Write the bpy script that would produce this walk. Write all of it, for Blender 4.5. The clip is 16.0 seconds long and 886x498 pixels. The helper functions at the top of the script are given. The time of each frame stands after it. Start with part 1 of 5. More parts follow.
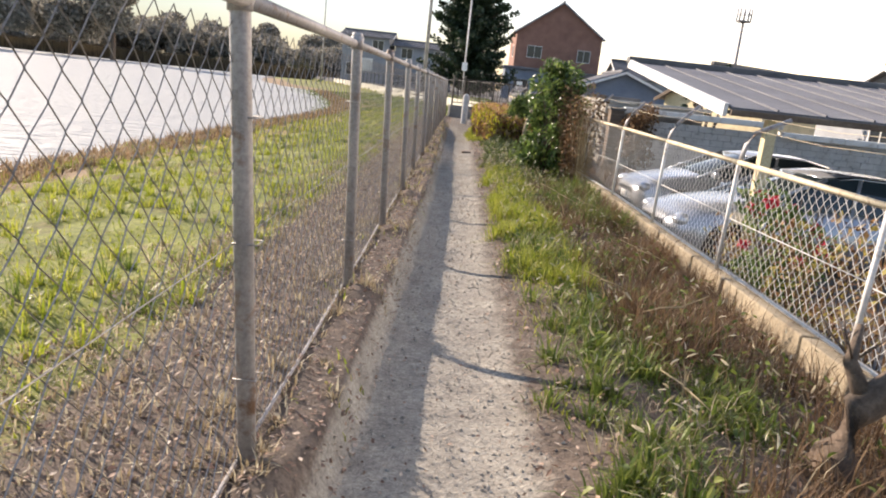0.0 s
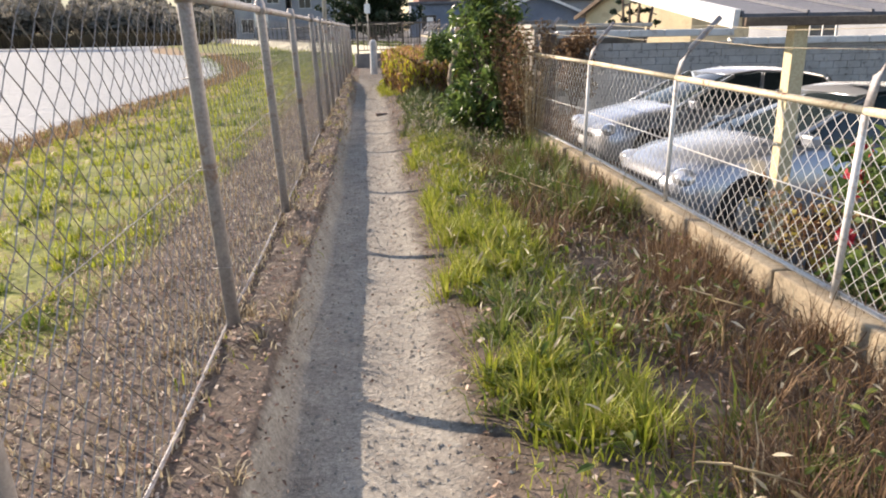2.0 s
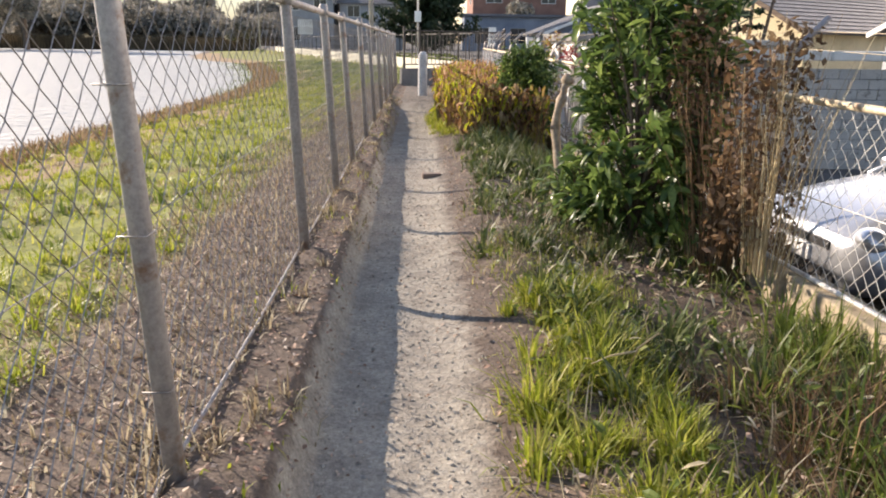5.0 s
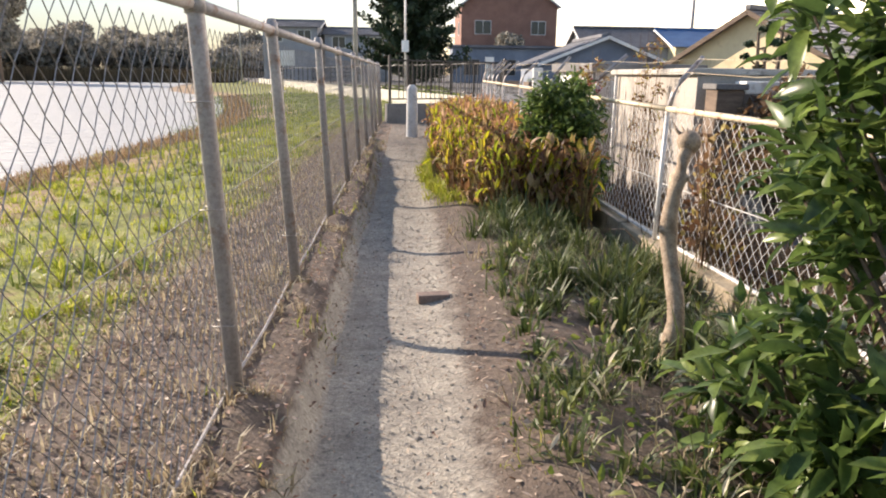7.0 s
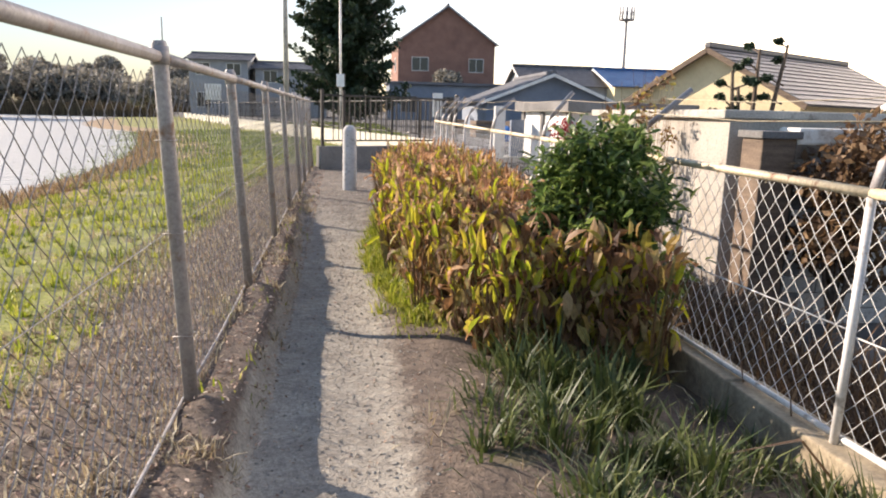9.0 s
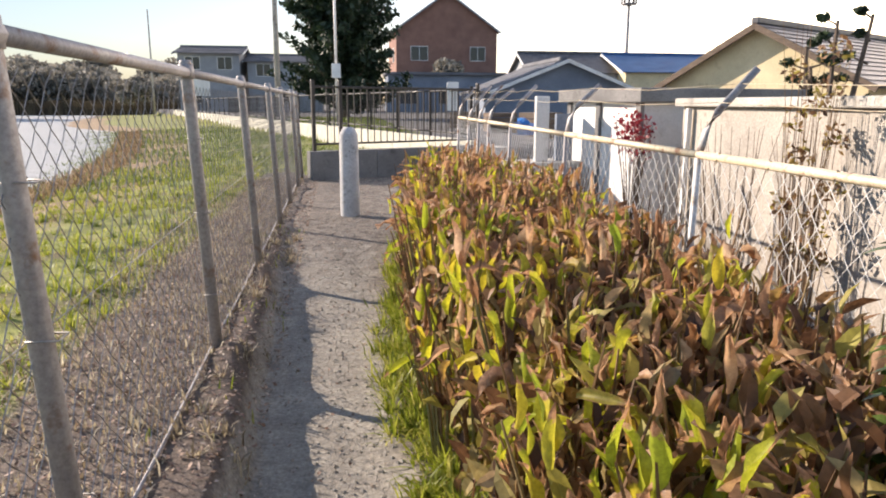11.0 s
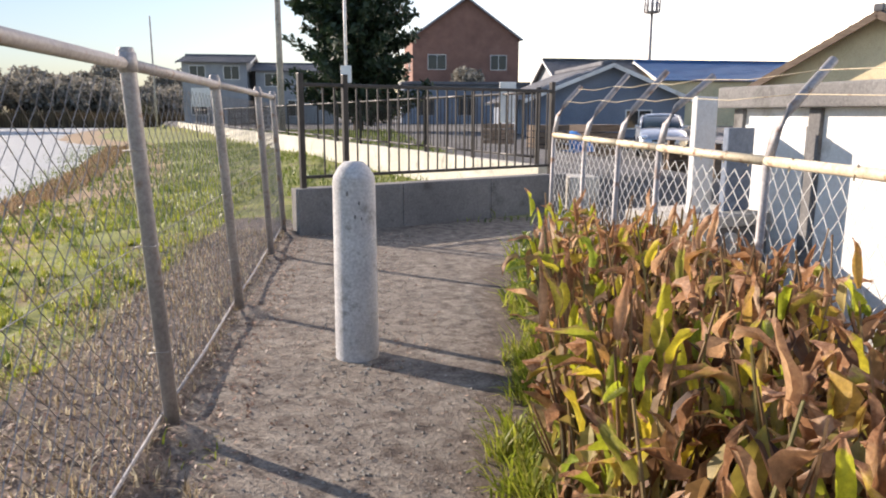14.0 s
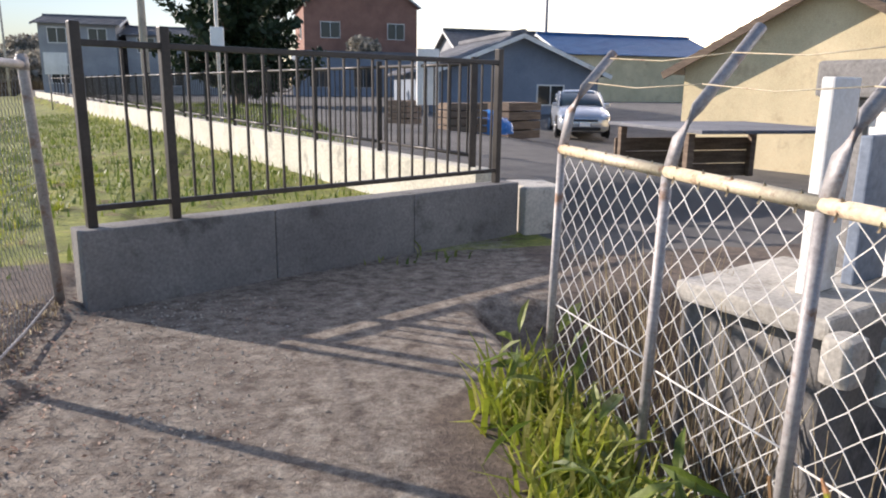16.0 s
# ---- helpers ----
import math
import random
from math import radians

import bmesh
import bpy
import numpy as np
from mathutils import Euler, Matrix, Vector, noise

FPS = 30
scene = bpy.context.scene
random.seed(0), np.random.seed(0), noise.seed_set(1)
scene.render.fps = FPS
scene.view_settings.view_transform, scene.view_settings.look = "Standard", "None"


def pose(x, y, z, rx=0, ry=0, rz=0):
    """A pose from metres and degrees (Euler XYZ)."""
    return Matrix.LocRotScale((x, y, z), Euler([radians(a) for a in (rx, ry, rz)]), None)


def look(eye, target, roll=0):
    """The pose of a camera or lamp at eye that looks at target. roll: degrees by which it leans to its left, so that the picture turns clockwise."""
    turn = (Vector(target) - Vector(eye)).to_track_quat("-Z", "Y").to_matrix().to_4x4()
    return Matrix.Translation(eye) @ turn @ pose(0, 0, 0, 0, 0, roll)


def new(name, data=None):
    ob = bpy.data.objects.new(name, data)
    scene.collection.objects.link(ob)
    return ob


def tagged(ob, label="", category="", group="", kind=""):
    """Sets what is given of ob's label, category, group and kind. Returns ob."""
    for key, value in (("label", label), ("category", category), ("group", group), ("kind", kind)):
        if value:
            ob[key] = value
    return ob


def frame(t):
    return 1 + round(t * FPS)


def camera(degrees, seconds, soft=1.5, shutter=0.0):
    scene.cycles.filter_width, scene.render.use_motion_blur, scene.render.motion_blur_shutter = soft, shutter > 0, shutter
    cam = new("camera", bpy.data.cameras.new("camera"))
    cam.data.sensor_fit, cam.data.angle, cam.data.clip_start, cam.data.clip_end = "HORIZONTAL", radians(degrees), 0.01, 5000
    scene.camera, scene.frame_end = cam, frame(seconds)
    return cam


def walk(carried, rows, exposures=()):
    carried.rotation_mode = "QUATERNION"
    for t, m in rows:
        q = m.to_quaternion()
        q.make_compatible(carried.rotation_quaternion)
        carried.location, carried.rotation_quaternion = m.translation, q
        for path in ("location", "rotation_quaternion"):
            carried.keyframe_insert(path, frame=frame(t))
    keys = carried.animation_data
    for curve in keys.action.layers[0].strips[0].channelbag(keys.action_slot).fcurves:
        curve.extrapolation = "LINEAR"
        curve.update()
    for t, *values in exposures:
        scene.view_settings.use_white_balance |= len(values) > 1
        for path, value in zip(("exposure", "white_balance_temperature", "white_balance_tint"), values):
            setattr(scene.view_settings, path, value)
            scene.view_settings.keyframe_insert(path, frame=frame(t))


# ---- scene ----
cam = camera(64.0, 16.0, 1.95)
PATH = [
    (0, (0.584, -1.502, 1.3), (0.582, 0.446, 0.85), 6.2),
    (0.5, (0.621, -0.755, 1.27), (0.681, 1.17, 0.73), 1.9),
    (1, (0.577, -0.053, 1.305), (0.698, 1.859, 0.731), 2.0),
    (1.5, (0.68, 0.747, 1.302), (0.707, 2.662, 0.725), -1.8),
    (2, (0.696, 1.477, 1.322), (0.876, 3.378, 0.73), -1.0),
    (2.5, (0.753, 2.339, 1.262), (0.873, 4.248, 0.678), -2.1),
    (3, (0.711, 3.116, 1.267), (0.942, 5.017, 0.688), -0.4),
    (3.5, (0.705, 3.983, 1.299), (0.853, 5.898, 0.74), -0.4),
    (4, (0.75, 4.808, 1.312), (0.876, 6.72, 0.737), -0.4),
    (4.2, (0.772, 5.159, 1.315), (0.874, 7.07, 0.734), -0.2),
    (6.3, (0.581, 9.039, 1.13), (0.674, 10.974, 0.632), 2.2),
    (6.5, (0.604, 9.266, 1.138), (0.716, 11.201, 0.644), 2.8),
    (7, (0.679, 9.993, 1.25), (0.784, 11.932, 0.773), 0.8),
    (7.5, (0.704, 10.742, 1.267), (0.834, 12.694, 0.85), 1.3),
    (8, (0.733, 11.515, 1.292), (0.871, 13.471, 0.896), 1.0),
    (8.2, (0.72, 11.766, 1.283), (0.9, 13.722, 0.906), 1.0),
    (10.3, (0.639, 15.228, 1.296), (0.956, 17.159, 0.88), 1.7),
    (10.5, (0.729, 15.477, 1.366), (0.984, 17.413, 0.933), 1.5),
    (11, (0.693, 16.279, 1.326), (0.975, 18.217, 0.924), 0.2),
    (11.5, (0.74, 17.131, 1.314), (0.989, 19.067, 0.88), -0.5),
    (12, (0.69, 17.897, 1.295), (0.909, 19.848, 0.913), -0.2),
    (12.5, (0.694, 18.728, 1.3), (0.868, 20.681, 0.906), -0.3),
    (13, (0.735, 19.568, 1.271), (0.999, 21.505, 0.846), 0.7),
    (13.5, (0.732, 20.339, 1.282), (0.978, 22.276, 0.85), -0.2),
    (14, (0.804, 21.146, 1.283), (1.05, 23.096, 0.912), 0.1),
    (14.5, (0.805, 21.865, 1.304), (1.053, 23.81, 0.91), 0.4),
    (15, (0.929, 22.622, 1.329), (1.172, 24.569, 0.946), 0.5),
    (15.3, (0.959, 23.162, 1.306), (1.247, 25.11, 0.956), 0.6),
    (15.5, (1.028, 23.388, 1.348), (1.378, 25.319, 0.961), 0.5),
    (16, (1.196, 24.269, 1.371), (1.719, 26.147, 0.927), 0.8),
]
walk(cam, [(t, look(eye, target, roll)) for t, eye, target, roll in PATH], [(0, 0.93, 6800, 18), (8, 1.0, 6800, 18), (11, 0.89, 6600, 18), (14, 0.84, 6500, 18), (16, 0.66, 6200, 18)])

# ---- light ----
SUN_EL, SUN_AZ = radians(21), radians(53)
TO_SUN = Vector((-math.sin(SUN_AZ) * math.cos(SUN_EL), math.cos(SUN_AZ) * math.cos(SUN_EL), math.sin(SUN_EL)))
world = bpy.data.worlds.new("sky")
scene.world = world
world.use_nodes = True
wt = world.node_tree
sky = wt.nodes.new("ShaderNodeTexSky")
sky.sky_type, sky.sun_disc, sky.sun_elevation, sky.sun_rotation = "NISHITA", False, SUN_EL, SUN_AZ
sky.dust_density, sky.air_density, sky.ozone_density = 1.6, 1.0, 1.5
wt.nodes["Background"].inputs["Strength"].default_value = 0.135
wt.links.new(sky.outputs["Color"], wt.nodes["Background"].inputs["Color"])
sun = new("sun", bpy.data.lights.new("sun", "SUN"))
sun.data.energy, sun.data.angle, sun.data.color = 4.9, radians(0.6), (1.0, 0.89, 0.74)
sun.matrix_world = look(TO_SUN * 60, (0, 0, 0))


# ---- materials ----
def nodes_of(name):
    m = bpy.data.materials.new(name)
    m.use_nodes = True
    t = m.node_tree
    return m, t, t.nodes["Principled BSDF"], t.nodes.new, t.links.new


def ramp_of(t, src, stops):
    r = t.nodes.new("ShaderNodeValToRGB")
    while len(r.color_ramp.elements) < len(stops):
        r.color_ramp.elements.new(0.5)
    for e, (p, c) in zip(r.color_ramp.elements, stops):
        e.position, e.color = p, (*c, 1)
    t.links.new(src, r.inputs[0])
    return r.outputs[0]


def noise_of(t, scale, detail=4, rough=0.6, stretch=None):
    n = t.nodes.new("ShaderNodeTexNoise")
    n.inputs["Scale"].default_value, n.inputs["Detail"].default_value, n.inputs["Roughness"].default_value = scale, detail, rough
    g = t.nodes.new("ShaderNodeNewGeometry")
    if stretch:
        k = t.nodes.new("ShaderNodeMapping")
        k.inputs["Scale"].default_value = stretch
        t.links.new(g.outputs["Position"], k.inputs[0])
        t.links.new(k.outputs[0], n.inputs[0])
    else:
        t.links.new(g.outputs["Position"], n.inputs[0])
    return n.outputs["Fac"]


def mixed(t, fac, a, b, kind="MIX"):
    x = t.nodes.new("ShaderNodeMix")
    x.data_type, x.blend_type = "RGBA", kind
    for sock, v in ((0, fac), (6, a), (7, b)):
        if isinstance(v, (int, float)):
            x.inputs[sock].default_value = v
        elif isinstance(v, tuple):
            x.inputs[sock].default_value = (*v, 1)
        else:
            t.links.new(v, x.inputs[sock])
    return x.outputs[2]


def bump_of(t, src, strength, dist):
    b = t.nodes.new("ShaderNodeBump")
    b.inputs["Strength"].default_value, b.inputs["Distance"].default_value = strength, dist
    t.links.new(src, b.inputs["Height"])
    return b.outputs[0]


def surface(name, dark, light, big=1.2, fine=40, rough=0.8, metal=0.0, bump=0.3, dist=0.01, stain=None, stretch=None, spread=(0.3, 0.7)):
    """A worn surface: two tones over a large noise, a fine grain, and stains of a third tone."""
    m, t, b, n, l = nodes_of(name)
    c = ramp_of(t, noise_of(t, big, 5, 0.6, stretch), [(spread[0], dark), (spread[1], light)])
    grain = noise_of(t, fine, 3, 0.7)
    c = mixed(t, 0.35, c, ramp_of(t, grain, [(0.3, (0.25, 0.25, 0.25)), (0.7, (0.95, 0.95, 0.95))]), "OVERLAY")
    if stain:
        s = ramp_of(t, noise_of(t, big * 2.7, 6, 0.7, stretch), [(0.55, (0, 0, 0)), (0.68, (1, 1, 1))])
        c = mixed(t, s, c, stain)
    l(c, b.inputs["Base Color"])
    b.inputs["Roughness"].default_value, b.inputs["Metallic"].default_value = rough, metal
    l(bump_of(t, grain, bump, dist), b.inputs["Normal"])
    return m


def leafy(name, tones, rough=0.45, thin=0.4, per="island"):
    """Leaves or blades: each one its own tone, some light shining through."""
    m, t, b, n, l = nodes_of(name)
    if per == "island":
        r = n("ShaderNodeNewGeometry").outputs["Random Per Island"]
    else:
        r = n("ShaderNodeObjectInfo").outputs["Random"]
    c = ramp_of(t, r, [(i / max(1, len(tones) - 1), k) for i, k in enumerate(tones)])
    c = mixed(t, 0.5, c, ramp_of(t, noise_of(t, 23, 4, 0.7), [(0.3, (0.2, 0.2, 0.2)), (0.7, (0.9, 0.9, 0.9))]), "OVERLAY")
    l(c, b.inputs["Base Color"])
    b.inputs["Roughness"].default_value = rough
    tr = n("ShaderNodeBsdfTranslucent")
    l(c, tr.inputs["Color"])
    mx = n("ShaderNodeMixShader")
    mx.inputs[0].default_value = thin
    l(b.outputs[0], mx.inputs[1])
    l(tr.outputs[0], mx.inputs[2])
    l(mx.outputs[0], t.nodes["Material Output"].inputs["Surface"])
    return m


def aging_leaf(name, tones, age):
    """A broad leaf that withers from its rim and tip inwards; the mesh's rim value says where."""
    m, t, b, n, l = nodes_of(name)
    r = n("ShaderNodeObjectInfo").outputs["Random"]
    c = ramp_of(t, r, [(i / max(1, len(tones) - 1), k) for i, k in enumerate(tones)])
    rim = n("ShaderNodeAttribute")
    rim.attribute_name = "rim"
    add = n("ShaderNodeMath")
    add.operation = "MULTIPLY_ADD"
    add.inputs[1].default_value = 0.9
    l(noise_of(t, 26, 5, 0.7), add.inputs[0])
    l(rim.outputs["Fac"], add.inputs[2])
    k = ramp_of(t, add.outputs[0], [(1.0 - age * 0.5, (0, 0, 0)), (1.25 - age * 0.5, (1, 1, 1))])
    brown = ramp_of(t, noise_of(t, 60, 3, 0.7), [(0.3, (0.22, 0.10, 0.05)), (0.7, (0.60, 0.35, 0.19))])
    c = mixed(t, k, c, brown)
    c = mixed(t, 0.4, c, ramp_of(t, noise_of(t, 90, 3, 0.7), [(0.3, (0.25, 0.25, 0.25)), (0.7, (0.9, 0.9, 0.9))]), "OVERLAY")
    l(c, b.inputs["Base Color"])
    b.inputs["Roughness"].default_value = 0.5
    l(bump_of(t, noise_of(t, 70, 3, 0.6), 0.5, 0.006), b.inputs["Normal"])
    tr = n("ShaderNodeBsdfTranslucent")
    l(c, tr.inputs["Color"])
    mx = n("ShaderNodeMixShader")
    mx.inputs[0].default_value = 0.5
    l(b.outputs[0], mx.inputs[1])
    l(tr.outputs[0], mx.inputs[2])
    l(mx.outputs[0], t.nodes["Material Output"].inputs["Surface"])
    return m


def ground_material():
    m, t, b, n, l = nodes_of("earth and grass")

    def weight(name):
        a = n("ShaderNodeAttribute")
        a.attribute_name = name
        return a.outputs["Fac"]

    def edged(name, scale, lo=0.42, hi=0.58):
        add = n("ShaderNodeMath")
        add.operation = "ADD"
        sub = n("ShaderNodeMath")
        sub.operation = "MULTIPLY_ADD"
        l(noise_of(t, scale, 5, 0.7), sub.inputs[0])
        sub.inputs[1].default_value, sub.inputs[2].default_value = 0.7, -0.35
        l(weight(name), add.inputs[0])
        l(sub.outputs[0], add.inputs[1])
        return ramp_of(t, add.outputs[0], [(lo, (0, 0, 0)), (hi, (1, 1, 1))])

    pebbles = noise_of(t, 55, 4, 0.75)
    soil = ramp_of(t, noise_of(t, 9, 6, 0.7), [(0.3, (0.078, 0.058, 0.044)), (0.7, (0.21, 0.16, 0.12))])
    soil = mixed(t, 0.6, soil, ramp_of(t, pebbles, [(0.3, (0.15, 0.15, 0.15)), (0.75, (0.95, 0.95, 0.95))]), "OVERLAY")
    trod = ramp_of(t, noise_of(t, 4.0, 8, 0.75), [(0.32, (0.22, 0.195, 0.16)), (0.68, (0.43, 0.39, 0.315))])
    trod = mixed(t, 0.55, trod, ramp_of(t, pebbles, [(0.3, (0.2, 0.2, 0.2)), (0.7, (0.9, 0.9, 0.9))]), "OVERLAY")
    green = ramp_of(t, noise_of(t, 1.1, 8, 0.75), [(0.36, (0.17, 0.12, 0.055)), (0.46, (0.17, 0.19, 0.035)), (0.56, (0.25, 0.26, 0.05)), (0.66, (0.26, 0.19, 0.09))])
    green = mixed(t, 0.85, green, ramp_of(t, noise_of(t, 13, 6, 0.85), [(0.3, (0.15, 0.15, 0.15)), (0.75, (0.95, 0.95, 0.95))]), "OVERLAY")
    mud = ramp_of(t, noise_of(t, 2.4, 6, 0.7), [(0.3, (0.19, 0.12, 0.065)), (0.7, (0.42, 0.29, 0.155))])
    mud = mixed(t, 0.4, mud, ramp_of(t, noise_of(t, 24, 4, 0.8), [(0.3, (0.15, 0.15, 0.15)), (0.75, (0.95, 0.95, 0.95))]), "OVERLAY")
    tar = ramp_of(t, noise_of(t, 1.1, 6, 0.7), [(0.3, (0.085, 0.08, 0.075)), (0.7, (0.17, 0.16, 0.145))])
    c = mixed(t, edged("w_green", 1.7, 0.35, 0.65), soil, green)
    c = mixed(t, edged("w_mud", 2.2), c, mud)
    c = mixed(t, edged("w_path", 9.0, 0.36, 0.66), c, trod)
    c = mixed(t, edged("w_tar", 1.5, 0.45, 0.55), c, tar)
    l(c, b.inputs["Base Color"])
    b.inputs["Roughness"].default_value = 0.93
    h = mixed(t, 0.5, pebbles, noise_of(t, 14, 5, 0.7))
    l(bump_of(t, h, 0.7, 0.03), b.inputs["Normal"])
    return m


def water_material():
    m, t, b, n, l = nodes_of("pond water")
    # Pale base colour stands in for sun glitter on the ripples.
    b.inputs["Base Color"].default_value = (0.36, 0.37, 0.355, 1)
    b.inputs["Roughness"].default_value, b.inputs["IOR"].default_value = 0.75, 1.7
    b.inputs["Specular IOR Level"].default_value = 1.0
    w = noise_of(t, 1.5, 4, 0.6, (1.0, 2.2, 1.0))
    l(bump_of(t, w, 1.0, 0.25), b.inputs["Normal"])
    return m


def plain(name, c, rough=0.5, metal=0.0, **more):
    return surface(name, tuple(v * 0.8 for v in c), tuple(min(1, v * 1.12) for v in c), rough=rough, metal=metal, bump=0.12, dist=0.004, **more)


M_GROUND = ground_material()
M_WATER = water_material()
M_GALV = surface("galvanised steel with dull paint", (0.26, 0.245, 0.24), (0.40, 0.38, 0.37), 3, 60, 0.6, 0.25, 0.15, 0.003, stain=(0.22, 0.13, 0.08))
M_WIRE = surface("weathered fence wire", (0.24, 0.225, 0.21), (0.40, 0.38, 0.355), 5, 80, 0.5, 0.5, 0.1, 0.002)
M_WIREW = surface("pale coated fence wire", (0.50, 0.49, 0.46), (0.68, 0.67, 0.63), 5, 80, 0.5, 0.2, 0.1, 0.002)
M_RUST = surface("cream pipe with rust", (0.52, 0.42, 0.27), (0.66, 0.56, 0.40), 4, 60, 0.55, 0.1, 0.2, 0.003, stain=(0.26, 0.10, 0.05))
M_WHITEPIPE = surface("whitewashed pipe", (0.60, 0.58, 0.54), (0.76, 0.74, 0.70), 4, 60, 0.55, 0.1, 0.2, 0.003, stain=(0.35, 0.27, 0.2))
M_CONC = surface("weathered concrete", (0.33, 0.31, 0.27), (0.52, 0.49, 0.43), 1.5, 45, 0.88, 0, 0.35, 0.006, stain=(0.2, 0.18, 0.15))
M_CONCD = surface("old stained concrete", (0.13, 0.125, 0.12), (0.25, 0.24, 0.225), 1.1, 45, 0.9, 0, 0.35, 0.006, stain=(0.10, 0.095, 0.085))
M_TANWALL = surface("lichen-stained concrete kerb", (0.24, 0.195, 0.13), (0.44, 0.365, 0.25), 2.2, 40, 0.9, 0, 0.4, 0.006, stain=(0.2, 0.16, 0.11))
M_BOLLARD = surface("pale grey concrete bollard", (0.44, 0.43, 0.42), (0.58, 0.57, 0.55), 4, 70, 0.85, 0, 0.25, 0.003, stain=(0.3, 0.29, 0.27))
M_BLACK = surface("brown-black painted steel", (0.025, 0.02, 0.018), (0.05, 0.042, 0.036), 5, 60, 0.42, 0.2, 0.1, 0.002)
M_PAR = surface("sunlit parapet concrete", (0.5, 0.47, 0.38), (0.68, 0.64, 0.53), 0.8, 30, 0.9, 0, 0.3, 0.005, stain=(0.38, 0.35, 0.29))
M_BARK = surface("pale knobbly bark", (0.20, 0.14, 0.09), (0.44, 0.35, 0.25), 16, 80, 0.85, 0, 0.6, 0.008, stain=(0.18, 0.13, 0.09))
M_BARKD = surface("dark bark", (0.07, 0.05, 0.035), (0.17, 0.125, 0.09), 14, 70, 0.9, 0, 0.6, 0.01)
M_STALK = leafy("dry stalks", [(0.30, 0.21, 0.10), (0.46, 0.36, 0.20), (0.58, 0.49, 0.31)], 0.6, 0.2)
M_DRY = leafy("dead grass blades", [(0.17, 0.13, 0.08), (0.30, 0.235, 0.14), (0.44, 0.365, 0.235), (0.58, 0.51, 0.36)], 0.6, 0.35)
M_LITTER = leafy("fallen leaf litter", [(0.16, 0.095, 0.06), (0.34, 0.205, 0.14), (0.47, 0.33, 0.235), (0.60, 0.50, 0.40)], 0.7, 0.1)
M_GRASS = leafy("green grass blades", [(0.16, 0.20, 0.02), (0.26, 0.31, 0.03), (0.36, 0.38, 0.05), (0.45, 0.41, 0.12)], 0.5, 0.5)
M_GRASSD = leafy("deep green grass blades", [(0.07, 0.11, 0.02), (0.14, 0.19, 0.03), (0.24, 0.26, 0.07)], 0.5, 0.4)
M_WEED = leafy("dark green weed blades", [(0.045, 0.07, 0.02), (0.085, 0.115, 0.03), (0.16, 0.18, 0.06)], 0.5, 0.3)
M_BRAMBLE = leafy("brown withered weeds", [(0.08, 0.045, 0.025), (0.17, 0.10, 0.05), (0.29, 0.19, 0.10)], 0.7, 0.35)
M_EVER = leafy("glossy evergreen leaves", [(0.035, 0.065, 0.02), (0.075, 0.125, 0.035), (0.13, 0.20, 0.05), (0.26, 0.33, 0.09)], 0.32, 0.5)
M_EVEROB = leafy("glossy evergreen leaf", [(0.04, 0.07, 0.022), (0.08, 0.135, 0.04), (0.14, 0.21, 0.055), (0.27, 0.34, 0.1)], 0.3, 0.5, "object")
M_CANNA = aging_leaf("withering broad leaves", [(0.22, 0.29, 0.03), (0.42, 0.38, 0.05), (0.48, 0.31, 0.07), (0.36, 0.18, 0.07), (0.22, 0.105, 0.05), (0.50, 0.31, 0.18), (0.60, 0.36, 0.18), (0.66, 0.47, 0.31), (0.34, 0.17, 0.09), (0.30, 0.33, 0.04)], 0.42)
M_CANNAY = aging_leaf("yellow-green broad leaves", [(0.56, 0.52, 0.03), (0.32, 0.38, 0.03), (0.62, 0.48, 0.04), (0.24, 0.31, 0.03)], 0.16)
M_CANNAD = leafy("dead brown stems", [(0.10, 0.06, 0.03), (0.22, 0.13, 0.06), (0.34, 0.22, 0.11), (0.16, 0.17, 0.05)], 0.6, 0.3)
M_WITHER = leafy("crumpled withered leaves", [(0.08, 0.04, 0.022), (0.17, 0.085, 0.04), (0.30, 0.17, 0.08), (0.34, 0.30, 0.05), (0.42, 0.29, 0.18)], 0.6, 0.4)
M_STRAW = leafy("bleached dead leaves", [(0.40, 0.33, 0.20), (0.55, 0.47, 0.31), (0.68, 0.61, 0.45)], 0.5, 0.3)
M_PEBBLE = leafy("path pebbles", [(0.25, 0.225, 0.19), (0.34, 0.31, 0.26), (0.44, 0.405, 0.34)], 0.9, 0.0)
M_SHORE = leafy("rust-brown stubble", [(0.14, 0.09, 0.05), (0.31, 0.205, 0.11), (0.48, 0.345, 0.19)], 0.7, 0.25)
# Leaf tones lifted to grey: distant haze and glare put into the colour.
M_TREE = leafy("far tree leaves paled for haze", [(0.18, 0.17, 0.14), (0.27, 0.255, 0.21), (0.38, 0.35, 0.29)], 0.7, 0.3)
M_PINE = leafy("conifer needles", [(0.012, 0.028, 0.012), (0.022, 0.045, 0.018), (0.04, 0.065, 0.025)], 0.6, 0.15)
M_REED = leafy("reeds by the water", [(0.05, 0.035, 0.02), (0.11, 0.08, 0.045), (0.19, 0.15, 0.08)], 0.8, 0.2)
M_SILVER = plain("silver car paint", (0.50, 0.525, 0.56), 0.24, 0.6, big=0.6, fine=300)
M_GLASS, _t, _b, _n, _l = nodes_of("tinted car glass")
_b.inputs["Specular IOR Level"].default_value = 0.8
_b.inputs["Base Color"].default_value, _b.inputs["Roughness"].default_value = (0.03, 0.045, 0.05, 1), 0.04
M_PANE, _t, _b, _n, _l = nodes_of("dark window pane")
_b.inputs["Base Color"].default_value, _b.inputs["Roughness"].default_value = (0.03, 0.035, 0.04, 1), 0.06
M_RUBBER = plain("black rubber", (0.02, 0.02, 0.02), 0.85)
